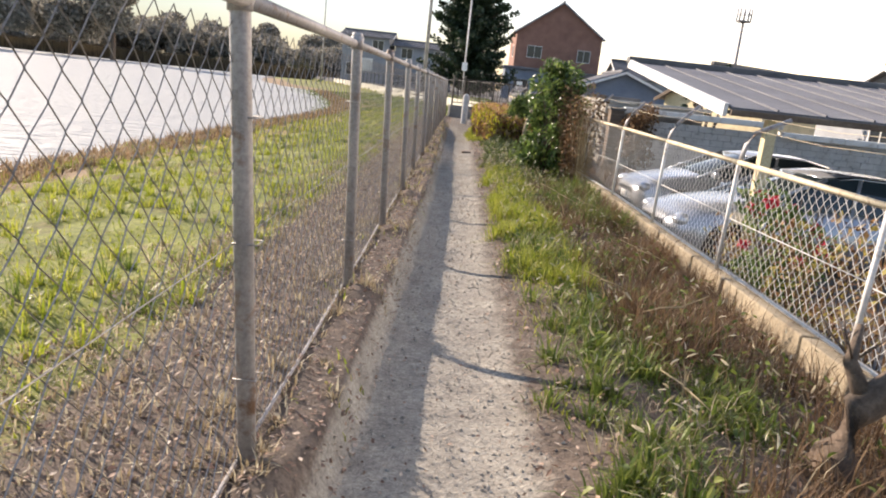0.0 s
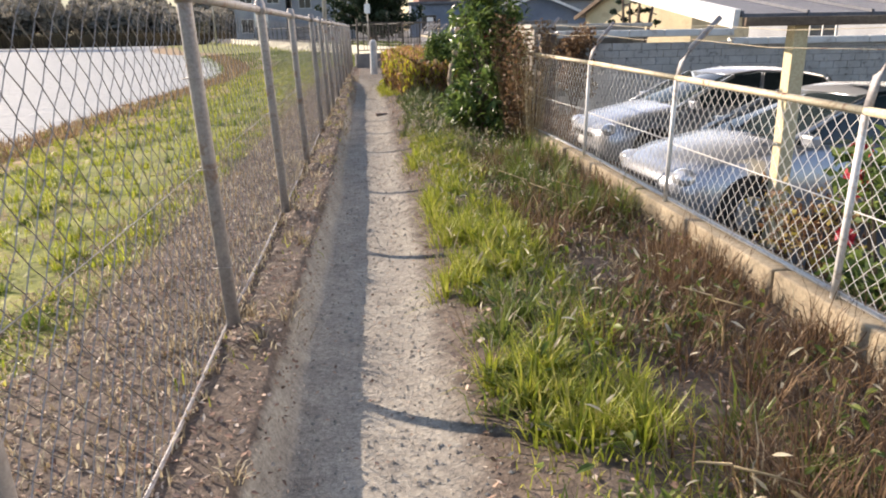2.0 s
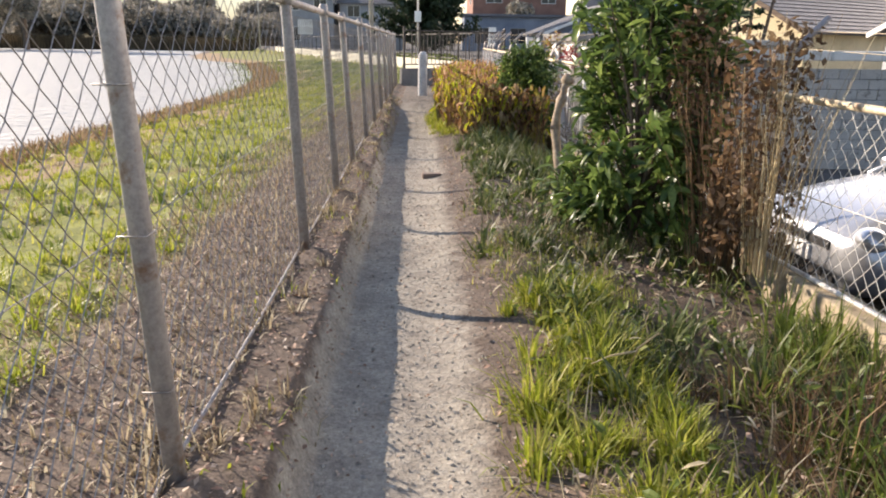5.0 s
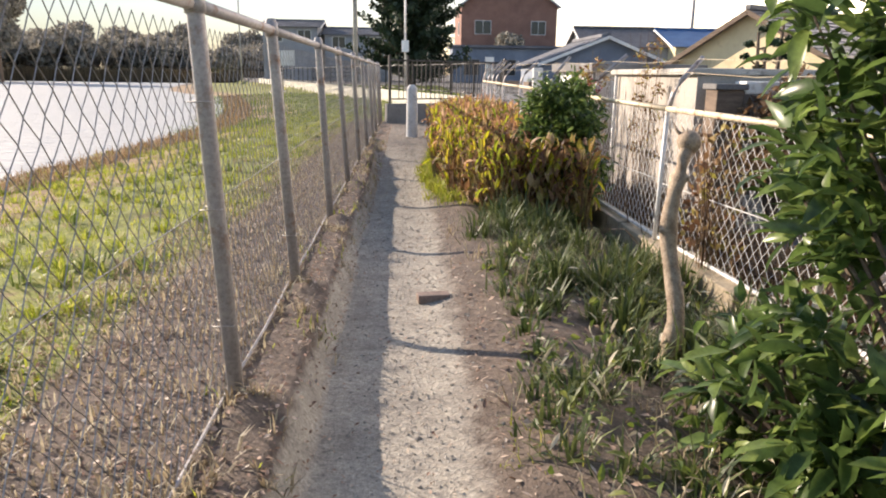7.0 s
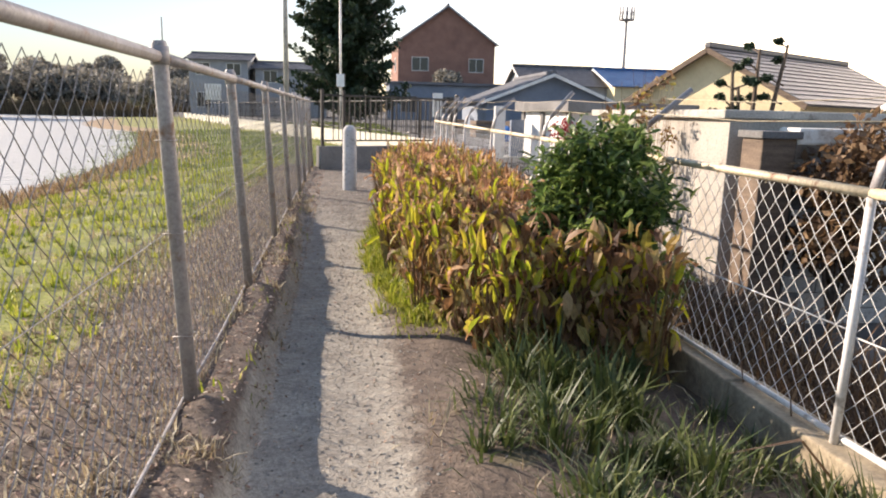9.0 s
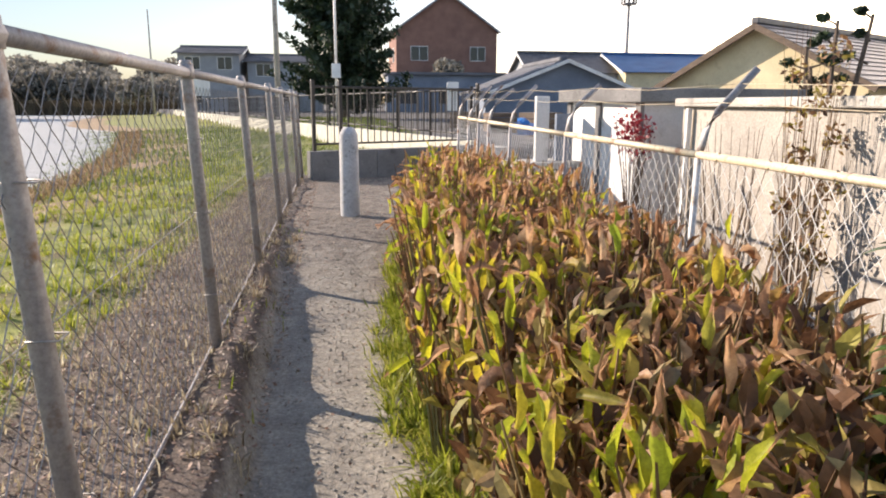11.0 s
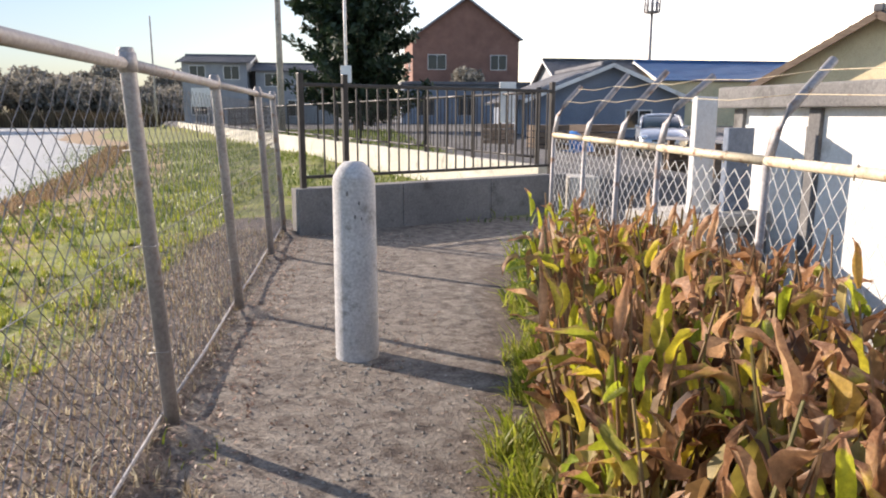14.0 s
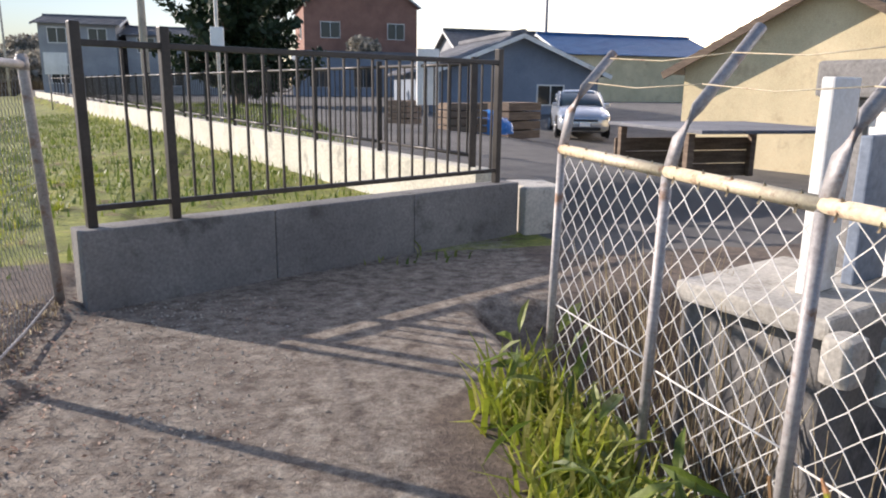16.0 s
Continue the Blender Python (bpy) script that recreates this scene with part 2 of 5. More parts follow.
M_RIM = plain("alloy rim", (0.5, 0.5, 0.5), 0.3, 0.8)
M_LAMP, _t, _b, _n, _l = nodes_of("clear headlamp cover")
_b.inputs["Base Color"].default_value, _b.inputs["Roughness"].default_value, _b.inputs["Metallic"].default_value = (0.8, 0.82, 0.84, 1), 0.1, 0.6
M_WHITE = plain("white painted plaster", (0.82, 0.80, 0.75), 0.8, stain=(0.55, 0.52, 0.46), big=0.9)
M_CREAM = plain("cream mortar wall", (0.74, 0.60, 0.36), 0.85, stain=(0.6, 0.47, 0.28), big=0.7)
M_BEIGE = plain("beige mortar wall", (0.41, 0.37, 0.315), 0.85, stain=(0.26, 0.23, 0.19), big=1.1)
M_BLOCK = surface("grey concrete block", (0.42, 0.40, 0.36), (0.58, 0.555, 0.505), 2.0, 50, 0.92, 0, 0.4, 0.005, stain=(0.2, 0.185, 0.165))
M_COPING = plain("pale coping stone", (0.8, 0.77, 0.69), 0.8, stain=(0.5, 0.44, 0.36), big=1.5)
M_TILE = surface("dark clay roof tile", (0.075, 0.072, 0.075), (0.15, 0.145, 0.14), 2, 30, 0.5, 0, 0.3, 0.01)
M_SHEET = surface("grey metal roof sheet", (0.10, 0.103, 0.115), (0.17, 0.173, 0.185), 0.7, 30, 0.75, 0.0, 0.15, 0.004)
M_BRICKW = surface("red-brown siding", (0.20, 0.105, 0.075), (0.31, 0.165, 0.12), 0.8, 14, 0.85, 0, 0.3, 0.01)
M_BLUEW = surface("blue-grey siding", (0.13, 0.16, 0.21), (0.22, 0.26, 0.32), 0.6, 20, 0.7, 0, 0.2, 0.006)
M_GREYW = surface("grey siding", (0.22, 0.23, 0.24), (0.34, 0.35, 0.36), 0.6, 20, 0.8, 0, 0.2, 0.006)
M_BLUER = surface("blue sheet roof", (0.03, 0.10, 0.24), (0.06, 0.17, 0.34), 0.8, 20, 0.5, 0.1, 0.2, 0.006)
M_WOOD = surface("weathered brown boards", (0.10, 0.07, 0.05), (0.22, 0.16, 0.11), 2, 40, 0.85, 0, 0.3, 0.006, stretch=(1, 1, 8))
M_RED = leafy("red flowers", [(0.5, 0.02, 0.04), (0.65, 0.05, 0.08)], 0.5, 0.3)
M_CRIMSON = leafy("crimson leaves", [(0.20, 0.015, 0.03), (0.34, 0.03, 0.05), (0.42, 0.08, 0.07)], 0.5, 0.35)
M_REDBRICK = plain("worn red brick", (0.21, 0.155, 0.125), 0.95, big=9)
M_BLUETARP = plain("blue plastic sheet", (0.05, 0.22, 0.55), 0.4, big=4)
M_SIGN = plain("white sign board", (0.8, 0.8, 0.78), 0.5)


# ---- building helpers ----
def link_mesh(name, me, material=None):
    ob = new(name, me)
    if material:
        me.materials.append(material)
    return ob


def part(name, bm, material, parent=None, label="", smooth=False):
    """One bmesh as one object, under a thing or a part."""
    me = bpy.data.meshes.new(name)
    bm.to_mesh(me)
    bm.free()
    if smooth:
        me.polygons.foreach_set("use_smooth", [True] * len(me.polygons))
    ob = link_mesh(name, me, material)
    if parent:
        ob.parent = parent
    if label:
        ob["label"] = label
    return ob


def same(name, src, m, parent, label=""):
    """Another object on the mesh of src."""
    ob = new(name, src.data)
    ob.matrix_basis = m
    ob.parent = parent
    if label:
        ob["label"] = label
    return ob


def thing(name, at, label, category, group="", kind="", turn=0):
    ob = new(name)
    ob.empty_display_size = 0.1
    ob.matrix_basis = pose(*at, 0, 0, turn)
    return tagged(ob, label, category, group, kind)


def box(bm, lo, hi, bevel=0.0, m=None):
    c, s = (Vector(lo) + Vector(hi)) / 2, Vector(hi) - Vector(lo)
    r = bmesh.ops.create_cube(bm, size=1, matrix=Matrix.Translation(c) @ Matrix.Diagonal((*s, 1)))
    vs = r["verts"]
    if bevel:
        es = list({e for v in vs for e in v.link_edges})
        r = bmesh.ops.bevel(bm, geom=es, offset=bevel, segments=2, affect="EDGES", profile=0.6)
        vs = list({v for f in r["faces"] for v in f.verts} | {v for v in vs if v.is_valid})
    if m:
        bmesh.ops.transform(bm, matrix=m, verts=vs)
    return vs


def tube(bm, pts, radii, n=8, cap=True):
    """A round tube along points; radii one number or one per point."""
    pts = [Vector(p) for p in pts]
    if isinstance(radii, (int, float)):
        radii = [radii] * len(pts)
    rings = []
    for i, p in enumerate(pts):
        d = (pts[min(i + 1, len(pts) - 1)] - pts[max(i - 1, 0)]).normalized()
        a = d.orthogonal() if abs(d.z) > 0.9 else d.cross(Vector((0, 0, 1)))
        a.normalize()
        b = d.cross(a)
        rings.append([bm.verts.new(p + radii[i] * (math.cos(k * math.tau / n) * a + math.sin(k * math.tau / n) * b)) for k in range(n)])
    for r0, r1 in zip(rings, rings[1:]):
        for k in range(n):
            bm.faces.new((r0[k], r0[(k + 1) % n], r1[(k + 1) % n], r1[k]))
    if cap:
        bm.faces.new(rings[0][::-1])
        bm.faces.new(rings[-1])


def tubes(name, pts, radii, material, parent, n=8, label="", smooth=True):
    bm = bmesh.new()
    tube(bm, pts, radii, n)
    bmesh.ops.recalc_face_normals(bm, faces=bm.faces)
    return part(name, bm, material, parent, label, smooth)


def boxes(name, lo, hi, material, parent=None, bevel=0.0, label="", m=None):
    bm = bmesh.new()
    box(bm, lo, hi, bevel, m)
    return part(name, bm, material, parent, label)


def raw(name, verts, faces, material, smooth=False):
    me = bpy.data.meshes.new(name)
    me.from_pydata(verts.tolist() if hasattr(verts, "tolist") else verts, [], faces.tolist() if hasattr(faces, "tolist") else faces)
    me.update()
    if smooth:
        me.polygons.foreach_set("use_smooth", [True] * len(me.polygons))
    return link_mesh(name, me, material)


rng = np.random.default_rng(7)


# ---- ground ----
POSTS_Y = [-5.45, -3.45, -1.45, 0.56, 2.6, 4.5, 6.58, 8.52, 10.82, 12.5, 14.0, 16.0, 18.0, 20.0, 22.0, 24.0, 25.85, 27.75, 29.0]


def shore(y):
    """Where the pond's edge lies."""
    return np.interp(y, [-60, 10, 20, 30, 35, 40, 46, 52, 58, 63, 68, 75, 88, 105, 118, 132], [-5.3, -5.5, -5.5, -5.4, -5.9, -6.8, -8.2, -9.8, -11.3, -13, -16.5, -20, -24, -28, -31, -22])


def ledge(y):
    """The path's edge under the fence, where the verge ends in a low bank."""
    return np.interp(y, [-10, 0, 4, 8, 12, 16, 19, 22, 24.6, 26], [0.27, 0.27, 0.32, 0.35, 0.31, 0.28, 0.29, 0.17, 0.05, 0.0])


def path_right(y):
    return np.interp(y, [-10, 1, 4, 8, 13, 16, 20, 22, 23.2, 24.3, 25.5, 27, 27.8, 29], [1.02, 1.02, 0.95, 0.93, 0.92, 0.94, 0.98, 1.08, 1.25, 1.55, 1.75, 2.0, 2.9, 3.6])


def fence_x(y):
    """The line of the fence along the car park."""
    return np.interp(y, [-6, 9, 15.5, 27.2], [3.05, 3.03, 2.73, 2.5])


def parapet_x(y):
    return 3.55 - 0.31 * (np.asarray(y) - 31.2)


def wave(x, y, s, seed):
    return np.sin(x * s + seed) * np.cos(y * s * 1.13 + seed * 1.7) + 0.5 * np.sin(x * s * 2.3 - y * s * 1.9 + seed)


def step(a, b, x):
    k = np.clip((x - a) / (b - a), 0, 1)
    return k * k * (3 - 2 * k)


def height(x, y):
    x, y = np.asarray(x, float), np.asarray(y, float)
    z = np.zeros(np.broadcast(x, y).shape)
    e = ledge(y) + 0.010 * wave(x * 0, y, 2.6, 1.0) + 0.008 * wave(x * 0, y, 15.0, 3.0)
    up = 0.04 + 0 * y
    low = -0.125 * step(24.2, 20.5, y) - 0.01
    z = z + (up - low) * (1 - step(e - 0.09, e + 0.035, x)) + low
    for py in POSTS_Y:
        z = z + 0.065 * np.exp(-((x - 0.11) / 0.08) ** 2 - ((y - py + 0.08) / 0.13) ** 2)
    z = z - low * step(path_right(y) - 0.25, path_right(y) + 0.5, x)
    s = shore(y)
    run = np.clip((-0.5 - x) / np.maximum(-0.5 - s, 0.5), 0, 1.6)
    z = np.where(x < -0.5, z - (0.45 + up) * run ** 1.25, z)
    z = np.maximum(z, -1.4)
    z = z + 0.02 * wave(x, y, 2.6, 0.6) * step(-0.2, -1.0, x)
    r = path_right(y)
    z = z - 0.22 * step(r + 0.15, 2.75, x) * step(27.5, 25.5, y)
    z = z + 0.012 * wave(x, y, 4.3, 2.0) * step(r, r + 0.4, x)
    lot = step(fence_x(y) + 0.02, fence_x(y) + 0.1, x) * step(28.6, 27.7, y)
    z = z * (1 - lot) - (1.0 - 0.16 * step(18.5, 15.5, y)) * lot
    far = step(0.0, 0.6, y - 28.95 - 0.5 * np.clip(x, 0, 3.8))
    px = parapet_x(y)
    road = step(px + 0.02, px + 0.12, x) * far
    z = z + road * (0.42 - z) - road * 1.0 * step(5.0, 12.0, x) * step(60, 36, y)
    z = np.where(y > 128, 0.3 + 0.02 * wave(x, y, 0.3, 1.0), z)
    return z


def make_ground():
    xs = np.unique(np.concatenate([np.linspace(-900, -140, 12), np.linspace(-140, -30, 34), np.linspace(-30, -7, 40), np.linspace(-7, -0.8, 52), np.linspace(-0.8, 0.2, 20),
                                   np.linspace(0.2, 0.5, 18), np.linspace(0.5, 3.4, 60), np.linspace(3.4, 16, 40), np.linspace(16, 140, 40), np.linspace(140, 900, 12)]).round(4))
    ys = np.unique(np.concatenate([np.linspace(-700, -30, 14), np.linspace(-30, -3, 24), np.linspace(-3, 31, 400), np.linspace(31, 50, 60), np.linspace(50, 140, 80), np.linspace(140, 1500, 16)]).round(4))
    X, Y = np.meshgrid(xs, ys)
    Z = height(X, Y)
    V = np.stack([X, Y, Z], -1).reshape(-1, 3)
    nx, ny = len(xs), len(ys)
    i = (np.arange(ny - 1)[:, None] * nx + np.arange(nx - 1)[None]).reshape(-1)
    ob = raw("ground", V, np.stack([i, i + 1, i + nx + 1, i + nx], -1), M_GROUND, True)
    x, y = V[:, 0], V[:, 1]
    e, r, s = ledge(y), path_right(y), shore(y)
    path = step(e - 0.12, e + 0.01, x) * step(r + 0.32, r - 0.26, x) * (y < 31) * np.interp(y, [15, 20, 23.5], [1.0, 0.80, 0.46])
    path = np.maximum(path, 0.33 * step(22.5, 25.5, y) * step(-0.25, 0.1, x) * step(r + 0.22, r - 0.12, x) * step(30.0, 29.2, y))
    green = step(-0.45, -1.05, x) * step(s + 0.6, s + 1.5, x)
    green = np.maximum(green, step(r + 0.1, r + 0.35, x) * step(2.4, 1.9, x) * 0.3)
    green = np.where((y > 30) & (x > s + 1.2), np.maximum(green, 0.8), green)
    mud = step(s + np.interp(y, [6, 16, 40], [2.2, 4.2, 5.0]), s + 0.7, x) * (x < 0) * (y < 100)
    px = parapet_x(y)
    tar = ((y > 29.6) & (x > px)) * 1.0
    tar = np.maximum(tar, 1.0 * ((x > fence_x(y) + 0.05) & (y < 28.2) & ((x > 5.0) | (y < 11.5))))
    for name, w in (("w_path", path), ("w_green", green), ("w_mud", mud), ("w_tar", tar)):
        a = ob.data.attributes.new(name, "FLOAT", "POINT")
        a.data.foreach_set("value", w.astype(np.float32))
    return tagged(ob, "trodden earth path between grass verges beside a pond", "ground", kind="structure")


make_ground()
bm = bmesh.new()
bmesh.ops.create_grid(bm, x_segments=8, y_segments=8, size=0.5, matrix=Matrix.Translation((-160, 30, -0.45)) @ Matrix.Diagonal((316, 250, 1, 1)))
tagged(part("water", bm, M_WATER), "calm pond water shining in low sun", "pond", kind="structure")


# ---- blades and leaves as joined stuff ----
def blades(name, n, place, size, material, label, category, lean=0.5, width=0.006):
    """n bent blades; place gives x and y arrays, size the least and greatest length."""
    x, y, *more = place(n)
    n = len(x)
    z = height(x, y) - 0.01
    L = rng.uniform(size[0], size[1], n) * rng.uniform(0.6, 1.0, n)
    a = rng.uniform(0, math.tau, n)
    if more:
        a, L = more[0], L * more[1]
    w = width * rng.uniform(0.6, 1.5, n)
    tilt = np.abs(rng.normal(0, lean, n)) if more else rng.normal(0, lean, n)
    dx, dy = np.cos(a), np.sin(a)
    P = np.stack([x, y, z], -1)
    side = np.stack([-dy, dx, dx * 0], -1) * w[:, None]
    go = np.stack([dx * np.sin(tilt), dy * np.sin(tilt), np.cos(tilt)], -1) * L[:, None]
    mid = P + go * 0.55
    t2 = tilt + np.sign(tilt) * rng.uniform(0.2, 0.9, n)
    tip = mid + np.stack([dx * np.sin(t2), dy * np.sin(t2), np.cos(t2)], -1) * (L * 0.5)[:, None]
    V = np.stack([P - side, P + side, mid + side * 0.8, mid - side * 0.8, tip], 1).reshape(-1, 3)
    b = np.arange(n)[:, None] * 5
    F = (b + np.array([0, 1, 2, 3])).tolist() + (b + np.array([3, 2, 4])).tolist()
    return tagged(raw(name, V, F, material), label, category, kind="stuff")


def flakes(name, n, place, size, material, label, category, lift=0.012):
    x, y = place(n)
    n = len(x)
    P = np.stack([x, y, height(x, y) + rng.uniform(0.003, lift, n)], -1)
    a, s = rng.uniform(0, math.tau, n), rng.uniform(*size, n)
    u = np.stack([np.cos(a), np.sin(a), rng.normal(0, 0.35, n)], -1) * s[:, None]
    v = np.stack([-np.sin(a), np.cos(a), rng.normal(0, 0.35, n)], -1) * (s * rng.uniform(0.25, 0.6, n))[:, None]
    V = np.stack([P - u, P - v, P + u, P + v + np.array([0, 0, 0.004])], 1).reshape(-1, 3)
    return tagged(raw(name, V, np.arange(n)[:, None] * 4 + np.arange(4), material), label, category, kind="stuff")


def area(x0, x1, y0, y1, power=1.0):
    def place(n):
        return x0 + (x1 - x0) * rng.random(n) ** power, rng.uniform(y0, y1, n)
    return place


def patchy(x0, x1, y0, y1, scale, cut, seed, edge=None):
    """Points in patches; edge: a line they keep to the outside of."""
    def place(n):
        x, y = rng.uniform(x0, x1, n), rng.uniform(y0, y1, n)
        k = wave(x, y, scale, seed) + rng.normal(0, 0.35, n) > cut
        if edge is not None:
            k &= rng.random(n) < step(0.0, 0.42, x - edge(y) - 0.08 * wave(x * 0, y, 3.1, seed))
        return x[k], y[k]
    return place


def tufts(place, per, spread):
    """Blades that spring from common roots and lean outwards, each tuft of its own vigour."""
    def put(n):
        cx, cy = place(n // per)
        k = rng.uniform(0.45, 1.15, len(cx))
        d, a = np.abs(rng.normal(0, 1, len(cx) * per)), rng.uniform(0, math.tau, len(cx) * per)
        k = np.repeat(k, per)
        d = d * spread * k
        return np.repeat(cx, per) + d * np.cos(a), np.repeat(cy, per) + d * np.sin(a), a + rng.normal(0, 0.4, len(a)), k
    return put


# ---- fence along the pond ----
TOP = 1.53


def chain_mesh(width, tall, pitch, r):
    """Zigzag wires hooked into one another."""
    V, F = [], []
    cols, rows = int(width / pitch), int(tall / pitch)
    ring = [(math.cos(k * math.tau / 3), math.sin(k * math.tau / 3)) for k in range(3)]
    for i in range(cols):
        base = len(V)
        for k in range(rows + 1):
            u = (i + ((k + i) % 2) * 1.06 - 0.03) * pitch + (k * 7 % 5 - 2) * 0.0006
            off = 0.0022 if k % 2 else -0.0022
            for cx, cy in ring:
                V.append((off + r * cx, u + r * cy, k * pitch))
        for k in range(rows):
            for j in range(3):
                a, b = base + k * 3 + j, base + k * 3 + (j + 1) % 3
                F.append((a, b, b + 3, a + 3))
    return V, F


def pond_fence():
    root = thing("chain_link_fence", (0, 0, 0.0), "grey steel chain-link fence along the pond bank", "fence")
    V, F = chain_mesh(2.0, 1.40, 0.05, 0.0017)
    panel = raw("mesh_panel", V, F, M_WIRE)
    panel.parent, panel.matrix_basis = root, pose(-0.002, POSTS_Y[0], 0.06, 0, -2.5, 0)
    post = None
    for y, y1 in zip(POSTS_Y, POSTS_Y[1:] + [POSTS_Y[-1]]):
        j = random.Random(int(y * 10) + 3)
        h = 0.0
        if post is None:
            bm = bmesh.new()
            tube(bm, [(0, 0, -0.12), (0, 0, TOP - 0.04), (0, 0, TOP - 0.01), (0, 0, TOP)], [0.030, 0.030, 0.030, 0.026], 12)
            tube(bm, [(0, 0, TOP - 0.09), (0, 0, TOP - 0.02)], 0.036, 12)
            post = part("post", bm, M_GALV, root, smooth=True)
            post.matrix_basis = pose(0.03, y, h, 0, -2.5, 0)
        else:
            same("post", post, pose(0.03 + j.uniform(-0.005, 0.015), y, h, j.uniform(-0.8, 0.8), -2.6 + j.uniform(-0.6, 0.6), 0), root)
        if y < POSTS_Y[-1] and y > POSTS_Y[0]:
            same("mesh_panel", panel, pose(-0.002 + j.uniform(-0.006, 0.006), y, 0.06, 0, -2.5, 0) @ Matrix.Diagonal((1, (y1 - y) / 2.0, 1, 1)), root)
    for y0, y1 in zip(POSTS_Y, POSTS_Y[1:]):
        tubes("top_rail", [(-0.035, y0, TOP - 0.06), (-0.035, y1, TOP - 0.06)], 0.024, M_GALV, root)
        tubes("bottom_wire", [(0.0, y0, 0.065), (0.0, (y0 + y1) / 2, 0.05), (0.0, y1, 0.065)], 0.008, M_GALV, root, 6)
        tubes("tension_wire", [(-0.034, y0, 0.78), (-0.034, y1, 0.78)], 0.0022, M_WIRE, root, 4)
    for y in POSTS_Y:
        for z in (0.35, 0.78, 1.15):
            tubes("tie", [(-0.006 - 0.044 * z, y - 0.034, z), (0.068 - 0.044 * z, y - 0.034, z), (0.068 - 0.044 * z, y + 0.034, z), (-0.006 - 0.044 * z, y + 0.034, z)], 0.0025, M_WIRE, root, 4)


pond_fence()


# ---- fence along the car park ----
def lot_fence():
    ys = [0.25, 2.47, 4.68, 6.86, 9.1, 11.25, 13.4, 15.55, 17.75, 19.95, 22.15, 24.0, 25.05, 25.65, 26.3, 27.08]
    root = thing("chain_link_fence", (0, 0, -0.03), "low chain-link fence with rusty cream rail and bent arms", "fence")
    V, F = chain_mesh(2.24, 0.9, 0.05, 0.0021)
    panel = raw("mesh_panel", V, F, M_WIREW)
    panel.parent = root
    top = lambda y: 0.94 + 0.21 * (y - 4) / 23

    def at(y, z, off=0.0):
        return Vector((float(fence_x(y)) + off, y, z))

    first = True
    for i, y in enumerate(ys):
        j = random.Random(i)
        tubes("post", [at(y, -0.02, -0.02), at(y, top(y))], 0.019, M_WHITEPIPE if y < 20 else M_GALV, root, 8)
        bend = 0.10 + j.uniform(0, 0.06)
        lean = 0.25 + j.uniform(-0.02, 0.1)
        tubes("arm", [at(y, top(y) - 0.02), at(y, top(y) + bend, 0.03), at(y, top(y) + bend + 0.1, 0.09), at(y + j.uniform(-0.06, 0.06), top(y) + 0.42 + j.uniform(-0.03, 0.05), lean)], 0.021, M_GALV, root, 8, "bent grey pipe arm")
        if i + 1 < len(ys):
            y1 = ys[i + 1]
            tubes("top_rail", [at(y, top(y)), at(y1, top(y1))], 0.022, M_RUST, root, 8, "cream pipe rail with rust")
            tubes("bottom_rail", [at(y, 0.02), at(y1, 0.02)], 0.014, M_WHITEPIPE, root, 6)
            tubes("middle_wire", [at(y, 0.48), at(y1, 0.46)], 0.004, M_WIREW, root, 4)
            for k, (z, off) in enumerate(((0.28, 0.1), (0.38, 0.2))):
                tubes("barbed_wire", [at(y, top(y) + z, off), at((y + y1) / 2, top(y) + z - 0.015, off), at(y1, top(y1) + z, off)], 0.002, M_RUST, root, 4)
            for k in range(5):
                yy = y + (y1 - y) * (k + 0.5) / 5
                tubes("clip", [at(yy, top(yy) - 0.03, -0.024), at(yy, top(yy) + 0.026, -0.01), at(yy, top(yy) - 0.02, 0.024)], 0.004, M_RUST, root, 5)
            m = Matrix.Translation(at(y, 0.02)) @ Matrix.Rotation(math.atan2(float(fence_x(y) - fence_x(y1)), y1 - y), 4, "Z") @ Matrix.Diagonal((1, (y1 - y) / 2.21, (top(y) - 0.03) / 0.88, 1))
            if y1 - y < 1.6:
                V, F = chain_mesh(y1 - y, top(y) - 0.03, 0.05, 0.0025)
                short = raw("mesh_panel", V, F, M_WIREW)
                short.parent, short.matrix_basis = root, m.normalized()
            elif first:
                panel.matrix_basis, first = m, False
            else:
                same("mesh_panel", panel, m, root)
    base = thing("kerb_wall", (0, 0, 0), "low lichen-stained concrete kerb wall under the fence", "wall", kind="structure")
    n = 30
    for k in range(n):
        y0, y1 = -6 + 33.4 * k / n, -6 + 33.4 * (k + 1) / n - 0.006 - 0.008 * (k % 3)
        x0 = float(fence_x((y0 + y1) / 2)) + 0.006 * math.sin(k * 2.3)
        boxes("kerb_block", (x0 - 0.09, y0, -1.2), (x0 + 0.10, y1, -0.03 - 0.006 * (k % 2)), M_TANWALL, base, 0.014)


lot_fence()


